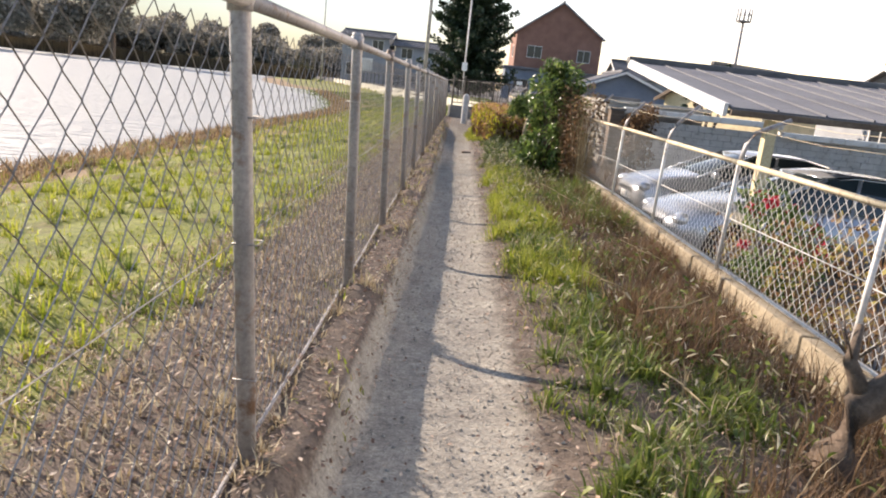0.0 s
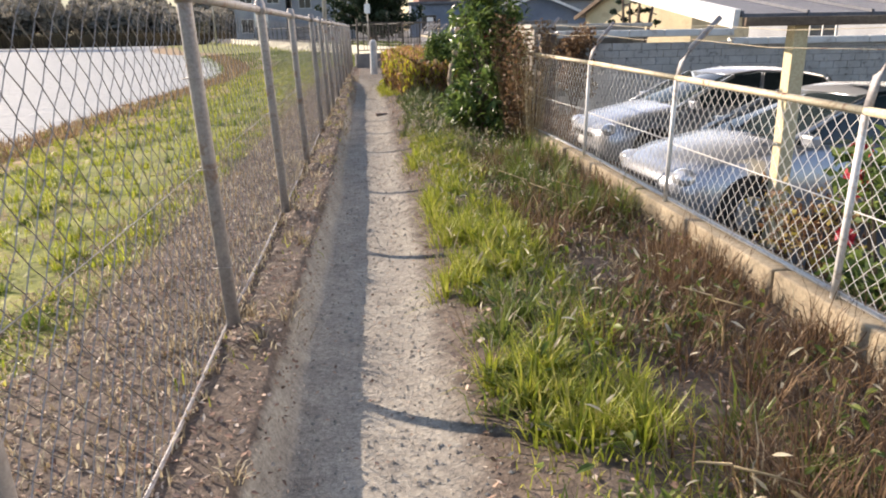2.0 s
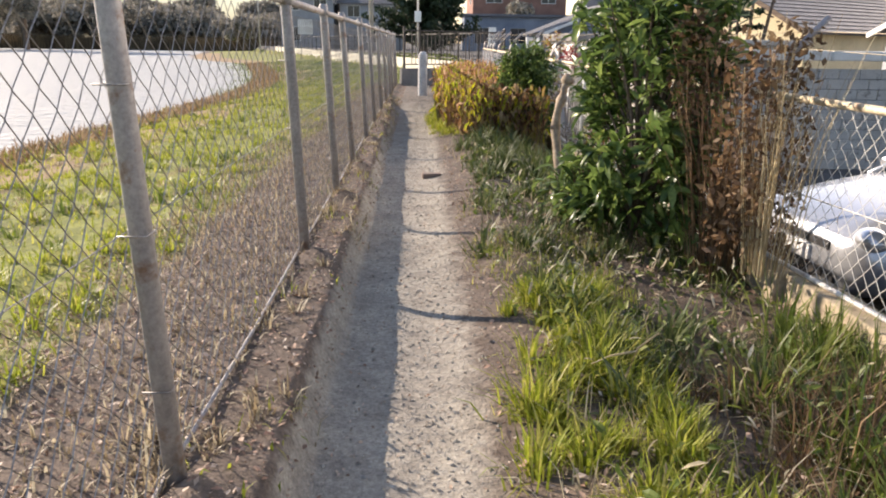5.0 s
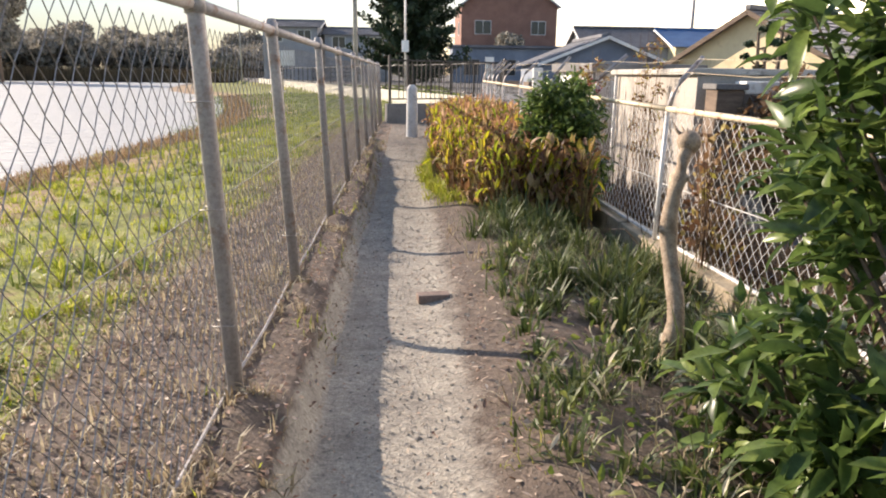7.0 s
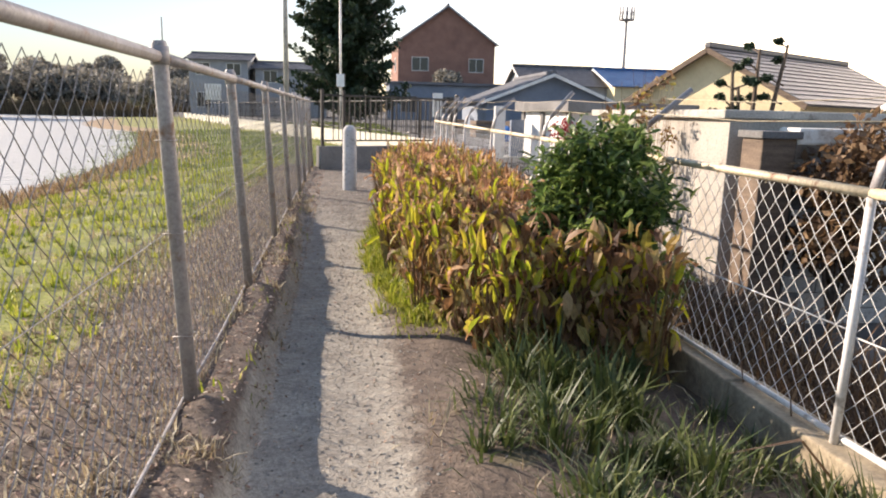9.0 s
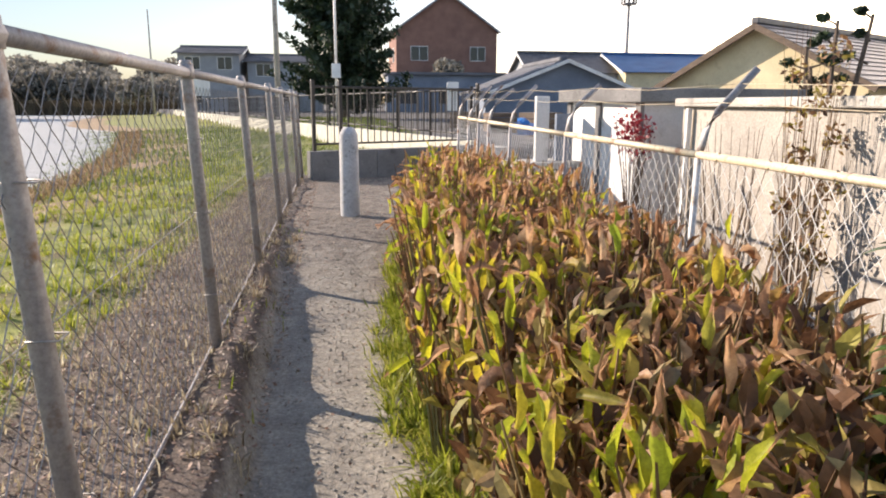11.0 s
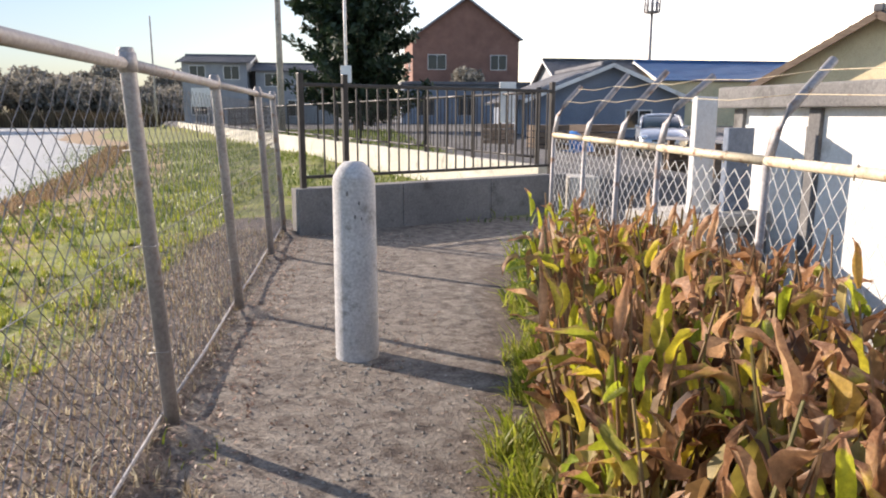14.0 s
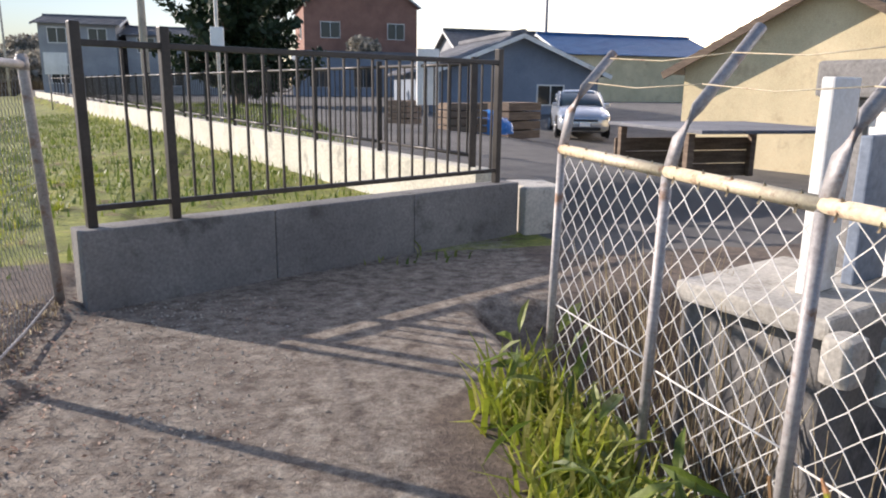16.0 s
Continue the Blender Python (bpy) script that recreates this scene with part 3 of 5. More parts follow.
# ---- bollard, end wall and railing ----
def bollard():
    root = thing("bollard", (0.805, 24.88, -0.03), "pale grey round concrete bollard with domed top", "bollard")
    bm = bmesh.new()
    prof = [(-0.14, 0.119), (0.02, 0.117), (0.975, 0.111), (1.0, 0.107), (1.045, 0.082), (1.075, 0.05), (1.085, 0.0)]
    n = 28
    rings = [[bm.verts.new((r * math.cos(k * math.tau / n), r * math.sin(k * math.tau / n), z)) for k in range(n)] for z, r in prof[:-1]]
    for a, b in zip(rings, rings[1:]):
        for k in range(n):
            bm.faces.new((a[k], a[(k + 1) % n], b[(k + 1) % n], b[k]))
    bm.faces.new(rings[-1])
    part("post", bm, M_BOLLARD, root, smooth=True)
    for a, z, s in ((-1.9, 0.92, 0.012), (-1.35, 0.87, 0.010), (-1.55, 0.8, 0.011), (-1.25, 0.79, 0.008)):
        bm = bmesh.new()
        bmesh.ops.create_icosphere(bm, subdivisions=1, radius=s, matrix=Matrix.Translation((0.1115 * math.cos(a), 0.1115 * math.sin(a), z)) @ Matrix.Diagonal((0.6, 0.6, 1.3, 1)))
        part("pit", bm, M_CONCD, root, "small dark chip in concrete")


bollard()
W0, W1 = Vector((0.22, 28.84, 0)), Vector((3.70, 30.58, 0))
WDIR = (W1 - W0).normalized()
WANG = math.degrees(math.atan2(WDIR.y, WDIR.x))


def end_wall():
    m = Matrix.Translation(W0) @ Matrix.Rotation(radians(WANG), 4, "Z")
    bm = bmesh.new()
    L = (W1 - W0).length
    for k in range(3):
        box(bm, (L * k / 3, 0, -0.3), (L * (k + 1) / 3 - 0.004, 0.22, 0.50), 0.012, m)
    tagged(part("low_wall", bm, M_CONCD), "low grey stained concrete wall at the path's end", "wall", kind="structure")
    root = thing("railing", (W0.x, W0.y, 0.5), "dark brown steel picket railing on the low wall", "railing", turn=WANG)
    for x in (0.10, 0.62, 3.68):
        boxes("post", (x - 0.03, 0.08, 0), (x + 0.03, 0.14, 1.22), M_BLACK, root, 0.006)
    boxes("top_rail", (0.1, 0.085, 1.08), (3.68, 0.135, 1.12), M_BLACK, root, 0.006)
    boxes("bottom_rail", (0.1, 0.09, 0.10), (3.68, 0.13, 0.135), M_BLACK, root, 0.005)
    x, pic = 0.36, None
    while x < 3.64:
        if abs(x - 0.62) > 0.05:
            if pic is None:
                pic = boxes("picket", (-0.008, -0.008, 0), (0.008, 0.008, 0.95), M_BLACK, root)
                pic.matrix_basis = pose(x, 0.11, 0.135)
            else:
                same("picket", pic, pose(x, 0.11, 0.135), root)
        x += 0.135
    tagged(boxes("parapet_end", (3.74, 30.5, -0.3), (4.15, 31.1, 0.46), M_CONC, None, 0.03), "short concrete kerb at the road's corner", "kerb", kind="structure")


end_wall()


def far_parapet():
    base = thing("parapet", (0, 0, 0), "long pale concrete parapet beside the road", "wall", kind="structure")
    ys = np.arange(31.2, 98, 4.0)
    for a in ys[:-1]:
        m = Matrix.Translation((float(parapet_x(a)), a, 0)) @ Matrix.Rotation(math.atan2(0.31, 1), 4, "Z")
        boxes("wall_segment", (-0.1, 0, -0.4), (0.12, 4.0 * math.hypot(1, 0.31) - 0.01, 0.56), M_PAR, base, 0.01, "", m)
    root = thing("railing", (0, 0, 0.56), "long dark steel picket railing on the road's parapet", "railing")
    post = pic = None
    for k, y in enumerate(np.arange(31.4, 78, 2.0)):
        m = pose(float(parapet_x(y)), float(y), 0)
        if post is None:
            post = boxes("post", (-0.03, -0.03, 0), (0.03, 0.03, 1.12), M_BLACK, root)
            post.matrix_basis = m
        else:
            same("post", post, m, root)
        y1 = y + 2.0
        for z in (1.05, 0.12):
            tubes("rail", [(float(parapet_x(y)), y, z), (float(parapet_x(y1)), y1, z)], 0.022, M_BLACK, root, 6)
    for y in np.arange(31.5, 62, 0.16):
        m = pose(float(parapet_x(y)), float(y), 0.12)
        if pic is None:
            pic = boxes("picket", (-0.008, -0.008, 0), (0.008, 0.008, 0.93), M_BLACK, root)
            pic.matrix_basis = m
        else:
            same("picket", pic, m, root)


far_parapet()


# ---- car park: cars, carport, walls ----
LOT = -1.0


def loft(bm, sections):
    """Skin over closed sections that have the same number of points."""
    rings = [[bm.verts.new(p) for p in s] for s in sections]
    n = len(rings[0])
    for a, b in zip(rings, rings[1:]):
        for k in range(n):
            bm.faces.new((a[k], a[(k + 1) % n], b[(k + 1) % n], b[k]))
    bm.faces.new(rings[0][::-1])
    bm.faces.new(rings[-1])
    bmesh.ops.recalc_face_normals(bm, faces=bm.faces)


def make_car(at, turn, label):
    """A compact car; its nose points along -x before the turn."""
    car = thing("car", at, label, "car", "cars in the car park", turn=turn)
    bm = bmesh.new()
    secs = []
    # length, half width, sill, shoulder, top
    for x, w, lo, sh, hi in ((-2.12, 0.55, 0.30, 0.50, 0.60), (-2.07, 0.70, 0.22, 0.58, 0.68), (-1.95, 0.79, 0.18, 0.66, 0.76), (-1.7, 0.835, 0.17, 0.74, 0.85), (-1.35, 0.85, 0.17, 0.80, 0.92), (-0.95, 0.85, 0.17, 0.86, 0.99),
                             (-0.3, 0.855, 0.17, 0.89, 0.98), (0.8, 0.855, 0.18, 0.92, 0.98), (1.5, 0.84, 0.2, 0.93, 1.0), (1.95, 0.78, 0.24, 0.92, 0.98), (2.08, 0.66, 0.34, 0.86, 0.92)):
        half = [(0.0, lo), (w * 0.8, lo), (w * 0.98, lo + 0.1), (w, (lo + sh) / 2), (w * 0.97, sh), (w * 0.86, hi - 0.03), (w * 0.55, hi), (0.0, hi + 0.012)]
        secs.append([(x, y, z) for y, z in half] + [(x, -y, z) for y, z in half[-2:0:-1]])
    loft(bm, secs)
    part("body", bm, M_SILVER, car, smooth=True)
    bm = bmesh.new()
    secs = []
    for x, w, z in ((-1.0, 0.70, 0.94), (-0.45, 0.69, 1.22), (0.0, 0.66, 1.42), (0.45, 0.64, 1.475), (1.1, 0.64, 1.46), (1.6, 0.63, 1.36), (1.95, 0.68, 1.05)):
        wide = 0.74
        secs.append([(x, -wide, 0.9), (x, -wide * 0.97, min(z, 0.98)), (x, -w, z - 0.05), (x, -w + 0.08, z), (x, 0, z + 0.012), (x, w - 0.08, z), (x, w, z - 0.05), (x, wide * 0.97, min(z, 0.98)), (x, wide, 0.9)])
    loft(bm, secs)
    part("window", bm, M_GLASS, car, "dark tinted car windows", True)
    bm = bmesh.new()
    secs = []
    for x, z in ((-0.02, 1.432), (0.45, 1.492), (1.1, 1.477), (1.62, 1.375)):
        secs.append([(x, -0.62, z - 0.045), (x, -0.5, z - 0.005), (x, 0, z + 0.01), (x, 0.5, z - 0.005), (x, 0.62, z - 0.045), (x, 0, z - 0.03)])
    loft(bm, secs)
    part("roof", bm, M_SILVER, car, smooth=True)
    for s in (-1, 1):
        for pts in ([(-1.02, 0.76 * s, 0.93), (-0.45, 0.71 * s, 1.21), (0.0, 0.665 * s, 1.41)], [(0.42, 0.75 * s, 0.92), (0.5, 0.655 * s, 1.45)], [(1.6, 0.66 * s, 1.34), (1.95, 0.72 * s, 1.0)]):
            tubes("pillar", pts, 0.03, M_SILVER, car, 6)
        bm = bmesh.new()
        bmesh.ops.create_uvsphere(bm, u_segments=12, v_segments=8, radius=1, matrix=Matrix.Translation((-1.93, 0.62 * s, 0.66)) @ Matrix.Rotation(radians(28 * s), 4, "Z") @ Matrix.Diagonal((0.14, 0.2, 0.10, 1)))
        part("headlight", bm, M_LAMP, car, "clear wrap-round headlamp", True)
        boxes("mirror", (-0.78, 0.86 * s - 0.09, 0.96), (-0.66, 0.86 * s + 0.09, 1.08), M_SILVER, car, 0.03)
        boxes("door_handle", (0.28, 0.85 * s - 0.015, 0.80), (0.44, 0.85 * s + 0.02, 0.825), M_SILVER, car, 0.008)
        for x in (-1.3, 1.28):
            bm = bmesh.new()
            tube(bm, [(x, 0.80 * s, 0.33), (x, 0.864 * s, 0.33)], [0.37, 0.365], 28)
            bmesh.ops.recalc_face_normals(bm, faces=bm.faces)
            part("wheel_arch", bm, M_RUBBER, car, "dark wheel arch")
            bm = bmesh.new()
            tube(bm, [(x, 0.64 * s, 0.3), (x, 0.67 * s, 0.3), (x, 0.86 * s, 0.3), (x, 0.885 * s, 0.3)], [0.27, 0.3, 0.3, 0.27], 24)
            bmesh.ops.recalc_face_normals(bm, faces=bm.faces)
            wheel = part("wheel", bm, M_RUBBER, car, "black tyre", True)
            bm = bmesh.new()
            tube(bm, [(x, 0.87 * s, 0.3), (x, 0.894 * s, 0.3)], [0.2, 0.175], 20)
            for k in range(5):
                a = k * math.tau / 5
                tube(bm, [(x + 0.04 * math.cos(a), 0.896 * s, 0.3 + 0.04 * math.sin(a)), (x + 0.18 * math.cos(a), 0.896 * s, 0.3 + 0.18 * math.sin(a))], 0.02, 5)
            part("rim", bm, M_RIM, wheel)
    boxes("grille", (-2.135, -0.4, 0.52), (-2.06, 0.4, 0.59), M_RUBBER, car, 0.01)
    boxes("lower_grille", (-2.13, -0.5, 0.24), (-2.0, 0.5, 0.35), M_RUBBER, car, 0.01)
    boxes("number_plate", (-2.145, -0.165, 0.37), (-2.115, 0.165, 0.50), M_SIGN, car, 0.004)
    for s in (-1, 1):
        tubes("wiper", [(-0.98, 0.1 * s, 0.985), (-0.8, 0.5 * s, 1.04)], 0.008, M_RUBBER, car, 5)
    return car


make_car((5.75, 9.15, LOT + 0.16), 4, "silver compact car parked nose to the fence")
make_car((6.15, 12.75, LOT + 0.16), 4, "silver compact car parked farther along the fence")


def carport():
    root = thing("carport", (4.06, 7.92, LOT), "carport with grey sheet roof and white barge board over parked cars", "carport")
    X, Y, lo, hi = 10.0, 5.9, 1.38 - LOT, 2.14 - LOT
    ang = math.atan2(hi - lo, Y)
    slope = Matrix.Translation((0, 0, lo)) @ Matrix.Rotation(ang, 4, "X")
    bm = bmesh.new()
    box(bm, (0, 0, 0), (X / 16 - 0.012, math.hypot(Y, hi - lo), 0.03))
    box(bm, (-0.012, 0, 0.03), (0.012, math.hypot(Y, hi - lo), 0.055))
    sheet = part("roof_sheet", bm, M_SHEET, root, "grey standing-seam roof sheet")
    sheet.matrix_basis = slope
    for k in range(1, 16):
        same("roof_sheet", sheet, slope @ Matrix.Translation((X * k / 16, 0, 0)), root)
    boxes("barge_board", (-0.08, 0, -0.10), (-0.02, math.hypot(Y, hi - lo), 0.07), M_WHITE, root, 0.008, "white barge board", Matrix.Translation((0, 0, lo)) @ Matrix.Rotation(ang, 4, "X"))
    boxes("ridge", (-0.1, Y - 0.12, hi), (X, Y + 0.15, hi + 0.13), M_TILE, root, 0.03)
    boxes("gutter", (0, -0.08, lo - 0.08), (X, 0.0, lo), M_WOOD, root, 0.01)
    for x, y in ((0.62, 0.12), (9.3, 0.26), (9.3, 5.4)):
        top = lo + (hi - lo) * y / Y
        boxes("post", (x - 0.07, y - 0.07, 0), (x + 0.07, y + 0.07, top - 0.02), M_CREAM, root, 0.01, "cream painted square post")


carport()


def block_wall():
    """The wall that closes the car park, in courses of blocks, with pale coping."""
    y0 = 20.2
    wall = tagged(boxes("wall_block", (5.6, y0 + 0.032, LOT - 0.2), (17.0, y0 + 0.15, 0.75), M_CONCD), "grey concrete block wall with pale coping behind the car park", "wall", kind="structure")
    block = None
    for row in range(10):
        for k in range(28):
            x = 5.6 + k * 0.4 + (row % 2) * 0.2
            m = Matrix.Translation((x, y0, LOT + row * 0.19))
            if block is None:
                block = boxes("block", (0.004, 0, 0.004), (0.393, 0.06, 0.185), M_BLOCK, wall, 0.008)
                block.matrix_basis = m
            else:
                same("block", block, m, wall)
    cop = None
    for k in range(11):
        x = 5.5 + k * 0.95
        m = Matrix.Translation((x, y0, 1.04 if x < 9.8 else 0.8))
        if cop is None:
            cop = boxes("coping", (0.0, -0.12, 0), (0.944, 0.26, 0.18), M_COPING, wall, 0.03, "pale coping stone")
            cop.matrix_basis = m
        else:
            same("coping", cop, m, wall)


block_wall()


# ---- sheds and houses ----
def window(parent, at, w, h, turn, mat_frame):
    """A window set in a wall; at is its lower middle, turn about z (0: faces -y)."""
    m = Matrix.Translation(at) @ Matrix.Rotation(radians(turn), 4, "Z")
    pane = boxes("window", (-w / 2, -0.02, 0), (w / 2, 0.05, h), M_PANE, parent, 0, "dark glazed window", m)
    bm = bmesh.new()
    for lo, hi in (((-w / 2 - 0.06, -0.05, -0.06), (w / 2 + 0.06, 0.03, 0)), ((-w / 2 - 0.06, -0.05, h), (w / 2 + 0.06, 0.03, h + 0.06)),
                   ((-w / 2 - 0.06, -0.05, 0), (-w / 2, 0.03, h)), ((w / 2, -0.05, 0), (w / 2 + 0.06, 0.03, h)), ((-0.025, -0.04, 0), (0.025, 0.03, h))):
        box(bm, lo, hi, 0, m)
    part("frame", bm, mat_frame, pane)


def gable_house(name, x0, x1, y0, y1, z0, eave, ridge, along, wall, roof, label, wins=(), over=0.45, frame_mat=None, turn=0):
    """A house with a pitched roof; along: the axis that its ridge runs along."""
    root = thing(name, ((x0 + x1) / 2, (y0 + y1) / 2, z0), label, "house", turn=turn)
    hx, hy, e, r = (x1 - x0) / 2, (y1 - y0) / 2, eave - z0, ridge - z0
    bm = bmesh.new()
    if along == "y":
        prof = [(-hx, 0), (hx, 0), (hx, e), (0, r), (-hx, e)]
        a = [bm.verts.new((px, -hy, pz)) for px, pz in prof]
        b = [bm.verts.new((px, hy, pz)) for px, pz in prof]
    else:
        prof = [(-hy, 0), (hy, 0), (hy, e), (0, r), (-hy, e)]
        a = [bm.verts.new((-hx, py, pz)) for py, pz in prof]
        b = [bm.verts.new((hx, py, pz)) for py, pz in prof]
    for k in range(5):
        bm.faces.new((a[k], a[(k + 1) % 5], b[(k + 1) % 5], b[k]))
    bm.faces.new(a[::-1])
    bm.faces.new(b)
    bmesh.ops.recalc_face_normals(bm, faces=bm.faces)
    part("wall", bm, wall, root)
    half, long = (hx, hy) if along == "y" else (hy, hx)
    slope = math.atan2(r - e, half)
    run = math.hypot(half, r - e) + over
    for s in (-1, 1):
        bm = bmesh.new()
        n = max(4, int(run / 0.35))
        prof = [(0, 0.0), (-run, 0.0)]
        for k in range(n):
            a, b = -run + run * k / n, -run + run * (k + 1) / n
            prof += [(a, 0.09), (b, 0.06)]
        ends = [[bm.verts.new((px, q, pz)) for px, pz in prof] for q in (-long - over, long + over)]
        for k in range(len(prof)):
            bm.faces.new((ends[0][k], ends[0][(k + 1) % len(prof)], ends[1][(k + 1) % len(prof)], ends[1][k]))
        bm.faces.new(ends[0][::-1])
        bm.faces.new(ends[1])
        bmesh.ops.recalc_face_normals(bm, faces=bm.faces)
        m = Matrix.Translation((0, 0, r)) @ Matrix.Rotation(-slope, 4, "Y")
        if s == 1:
            m = Matrix.Rotation(math.pi, 4, "Z") @ m
        if along == "x":
            m = Matrix.Rotation(math.pi / 2, 4, "Z") @ m
        bmesh.ops.transform(bm, matrix=m, verts=bm.verts)
        part("roof", bm, roof, root, "dark pitched roof")
        for q in (-1, 1):
            bm = bmesh.new()
            box(bm, (-run - 0.02, q * (long + over) - 0.04, -0.12), (0, q * (long + over) + 0.04, 0.06), 0, m)
            part("barge_board", bm, frame_mat or M_WHITE, root)
    bm = bmesh.new()
    box(bm, (-0.13, -long - over, r + 0.04), (0.13, long + over, r + 0.24), 0.04, Matrix.Rotation(math.pi / 2, 4, "Z") if along == "x" else None)
    part("ridge", bm, roof, root)
    for at, w, h, turn in wins:
        window(root, at, w, h, turn, M_WHITE)
    return root


gable_house("house", 7.4, 19.1, 100, 112, 0.2, 9.6, 13.7, "y", M_BRICKW, M_TILE, "tall red-brown house with dark gabled roof",
            [((3.6, -6, 6.0), 1.7, 1.5, 0), ((-3.2, -6, 6.0), 1.9, 1.5, 0), ((-3.2, -6, 2.0), 2.2, 1.9, 0), ((2.8, -6, 2.0), 2.2, 1.9, 0), ((-5.85, -2.0, 6.0), 1.8, 1.5, -90)], frame_mat=M_GREYW)
root = thing("lean_to", (6.0, 94, 0.3), "dark blue-grey lean-to below the red-brown house", "shed")
boxes("wall", (0, 0, 0), (14.2, 5.5, 4.0), M_BLUEW, root, 0.05)
boxes("roof", (-0.3, -0.5, 4.0), (14.5, 5.6, 4.3), M_SHEET, root, 0.04)
for x in (2.2, 6.4, 11.0):
    window(root, (x, 0, 1.0), 1.8, 1.7, 0, M_GREYW)
gable_house("shed", 9.0, 16.6, 54.0, 62.5, -0.6, 2.1, 3.6, "y", M_BLUEW, M_SHEET, "low blue-grey shed with shallow gabled roof", [((1.5, -4.25, 1.3), 1.2, 0.8, 0)])
gable_house("house", 18, 26, 80, 88, 0.0, 4.2, 6.0, "x", M_GREYW, M_TILE, "far single-storey house with dark tiled roof")
gable_house("house", 26, 40, 78, 88, -0.5, 4.2, 5.9, "x", M_CREAM, M_BLUER, "far house with blue sheet roof")
gable_house("house", 13.5, 24.0, 37.5, 44.3, LOT, 2.0, 3.8, "x", M_CREAM, M_TILE, "cream single-storey house with dark tiled gabled roof", frame_mat=M_WOOD, turn=30)
gable_house("house", 17.0, 30.0, 21.5, 32.0, LOT, 1.9, 3.7, "x", M_GREYW, M_TILE, "grey house with dark tiled roof behind the block wall", [((-6.5, 0, 1.3), 1.5, 1.0, -90)])
gable_house("house", -15.4, -9.3, 94, 102, 0.3, 6.3, 7.1, "x", M_GREYW, M_SHEET, "far grey two-storey house with low-pitched roof", [((-1.6, -4, 4.4), 1.4, 1.2, 0), ((1.6, -4, 4.4), 1.4, 1.2, 0), ((-1.6, -4, 1.0), 1.4, 1.5, 0)])
gable_house("house", -8.6, -1.0, 95, 103, 0.3, 5.6, 6.4, "x", M_GREYW, M_SHEET, "far pale two-storey house with balcony", [((-2.2, -4, 3.8), 1.4, 1.2, 0), ((2.2, -4, 3.8), 1.6, 1.2, 0), ((0, -4, 0.9), 1.4, 1.5, 0)])


def hut():
    """White hut with a slab roof, then the long beige wall beside it."""
    root = thing("hut", (4.36, 27.46, LOT), "white plastered hut with thick grey slab roof", "shed", turn=10)
    boxes("wall", (0, -2.05, 0), (2.4, 0, 2.35), M_WHITE, root, 0.01)
    boxes("roof_slab", (-0.14, -2.2, 2.35), (2.6, 0.12, 2.54), M_CONCD, root, 0.02, "thick grey concrete roof slab")
    for y in (-2.0, -0.95, -0.06):
        boxes("pillar", (-0.04, y - 0.06, 0), (0.02, y + 0.06, 2.345), M_CONCD, root, 0.006)
    for y in (-1.48, -0.5):
        boxes("panel", (-0.02, y - 0.36, 0.3), (0.012, y + 0.36, 2.2), M_WHITE, root, 0.004)
    root = thing("outbuilding", (5.02, 22.55, LOT), "long beige mortar outbuilding with flat coping", "shed")
    boxes("wall", (0, -1.9, 0), (3.0, 2.35, 2.3), M_BEIGE, root, 0.01)
    boxes("roof", (-0.10, -1.95, 2.3), (3.2, 2.4, 2.4), M_CONC, root, 0.02)
    boxes("downpipe", (-0.09, 2.05, 0), (-0.03, 2.11, 2.28), M_WHITE, root, 0.01)
    root = thing("gate_pillar", (5.3, 20.3, LOT), "brown mottled brick gate pillar", "pillar")
    boxes("shaft", (-0.2, -0.2, 0), (0.2, 0.2, 2.1), M_WOOD, root, 0.02)
    boxes("cap", (-0.24, -0.24, 2.1), (0.24, 0.24, 2.18), M_CONCD, root, 0.015)
    root = thing("concrete_slab", (3.62, 26.95, LOT), "broken pale concrete slab on rubble behind the fence", "slab", turn=20)
    boxes("plinth", (-0.15, -0.3, 0), (0.75, 0.45, 1.36), M_CONCD, root, 0.03)
    boxes("slab", (-0.28, -0.36, 1.36), (0.7, 0.4, 1.46), M_CONC, root, 0.02, "pale chipped slab")
    boxes("chip", (-0.36, -0.5, 1.2), (-0.2, -0.36, 1.42), M_CONC, root, 0.04)
    boxes("chip", (0.05, -0.5, 1.02), (0.14, -0.42, 1.34), M_CONC, root, 0.03)
    root = thing("board", (3.74, 26.9, LOT + 1.46), "white painted board standing on the broken slab", "board", turn=20)
    boxes("face", (-0.11, -0.03, 0), (0.13, 0.03, 0.98), M_WHITE, root, 0.01)
    # This board's blue-grey is the bluish shadow here, painted as its colour.
    root = thing("board", (4.1, 27.0, LOT + 1.46), "board standing on the slab, bluish shadow put into its colour", "board", turn=20)
    boxes("face", (-0.12, -0.03, 0), (0.2, 0.03, 0.72), M_BLUEW, root, 0.01)


hut()


# ---- poles, mast, signs ----
def pole(at, h, r, label, lamp=False, arms=True):
    root = thing("utility_pole", at, label, "pole")
    tubes("shaft", [(0, 0, 0), (0, 0, h)], [r, r * 0.7], M_CONC, root, 10)
    if arms:
        for z in (h - 0.6, h - 1.5):
            boxes("cross_arm", (-0.8, -0.05, z), (0.8, 0.05, z + 0.09), M_GALV, root)
            for x in (-0.7, -0.3, 0.3, 0.7):
                tubes("insulator", [(x, 0, z + 0.09), (x, 0, z + 0.25)], 0.04, M_SIGN, root, 6)
    return root


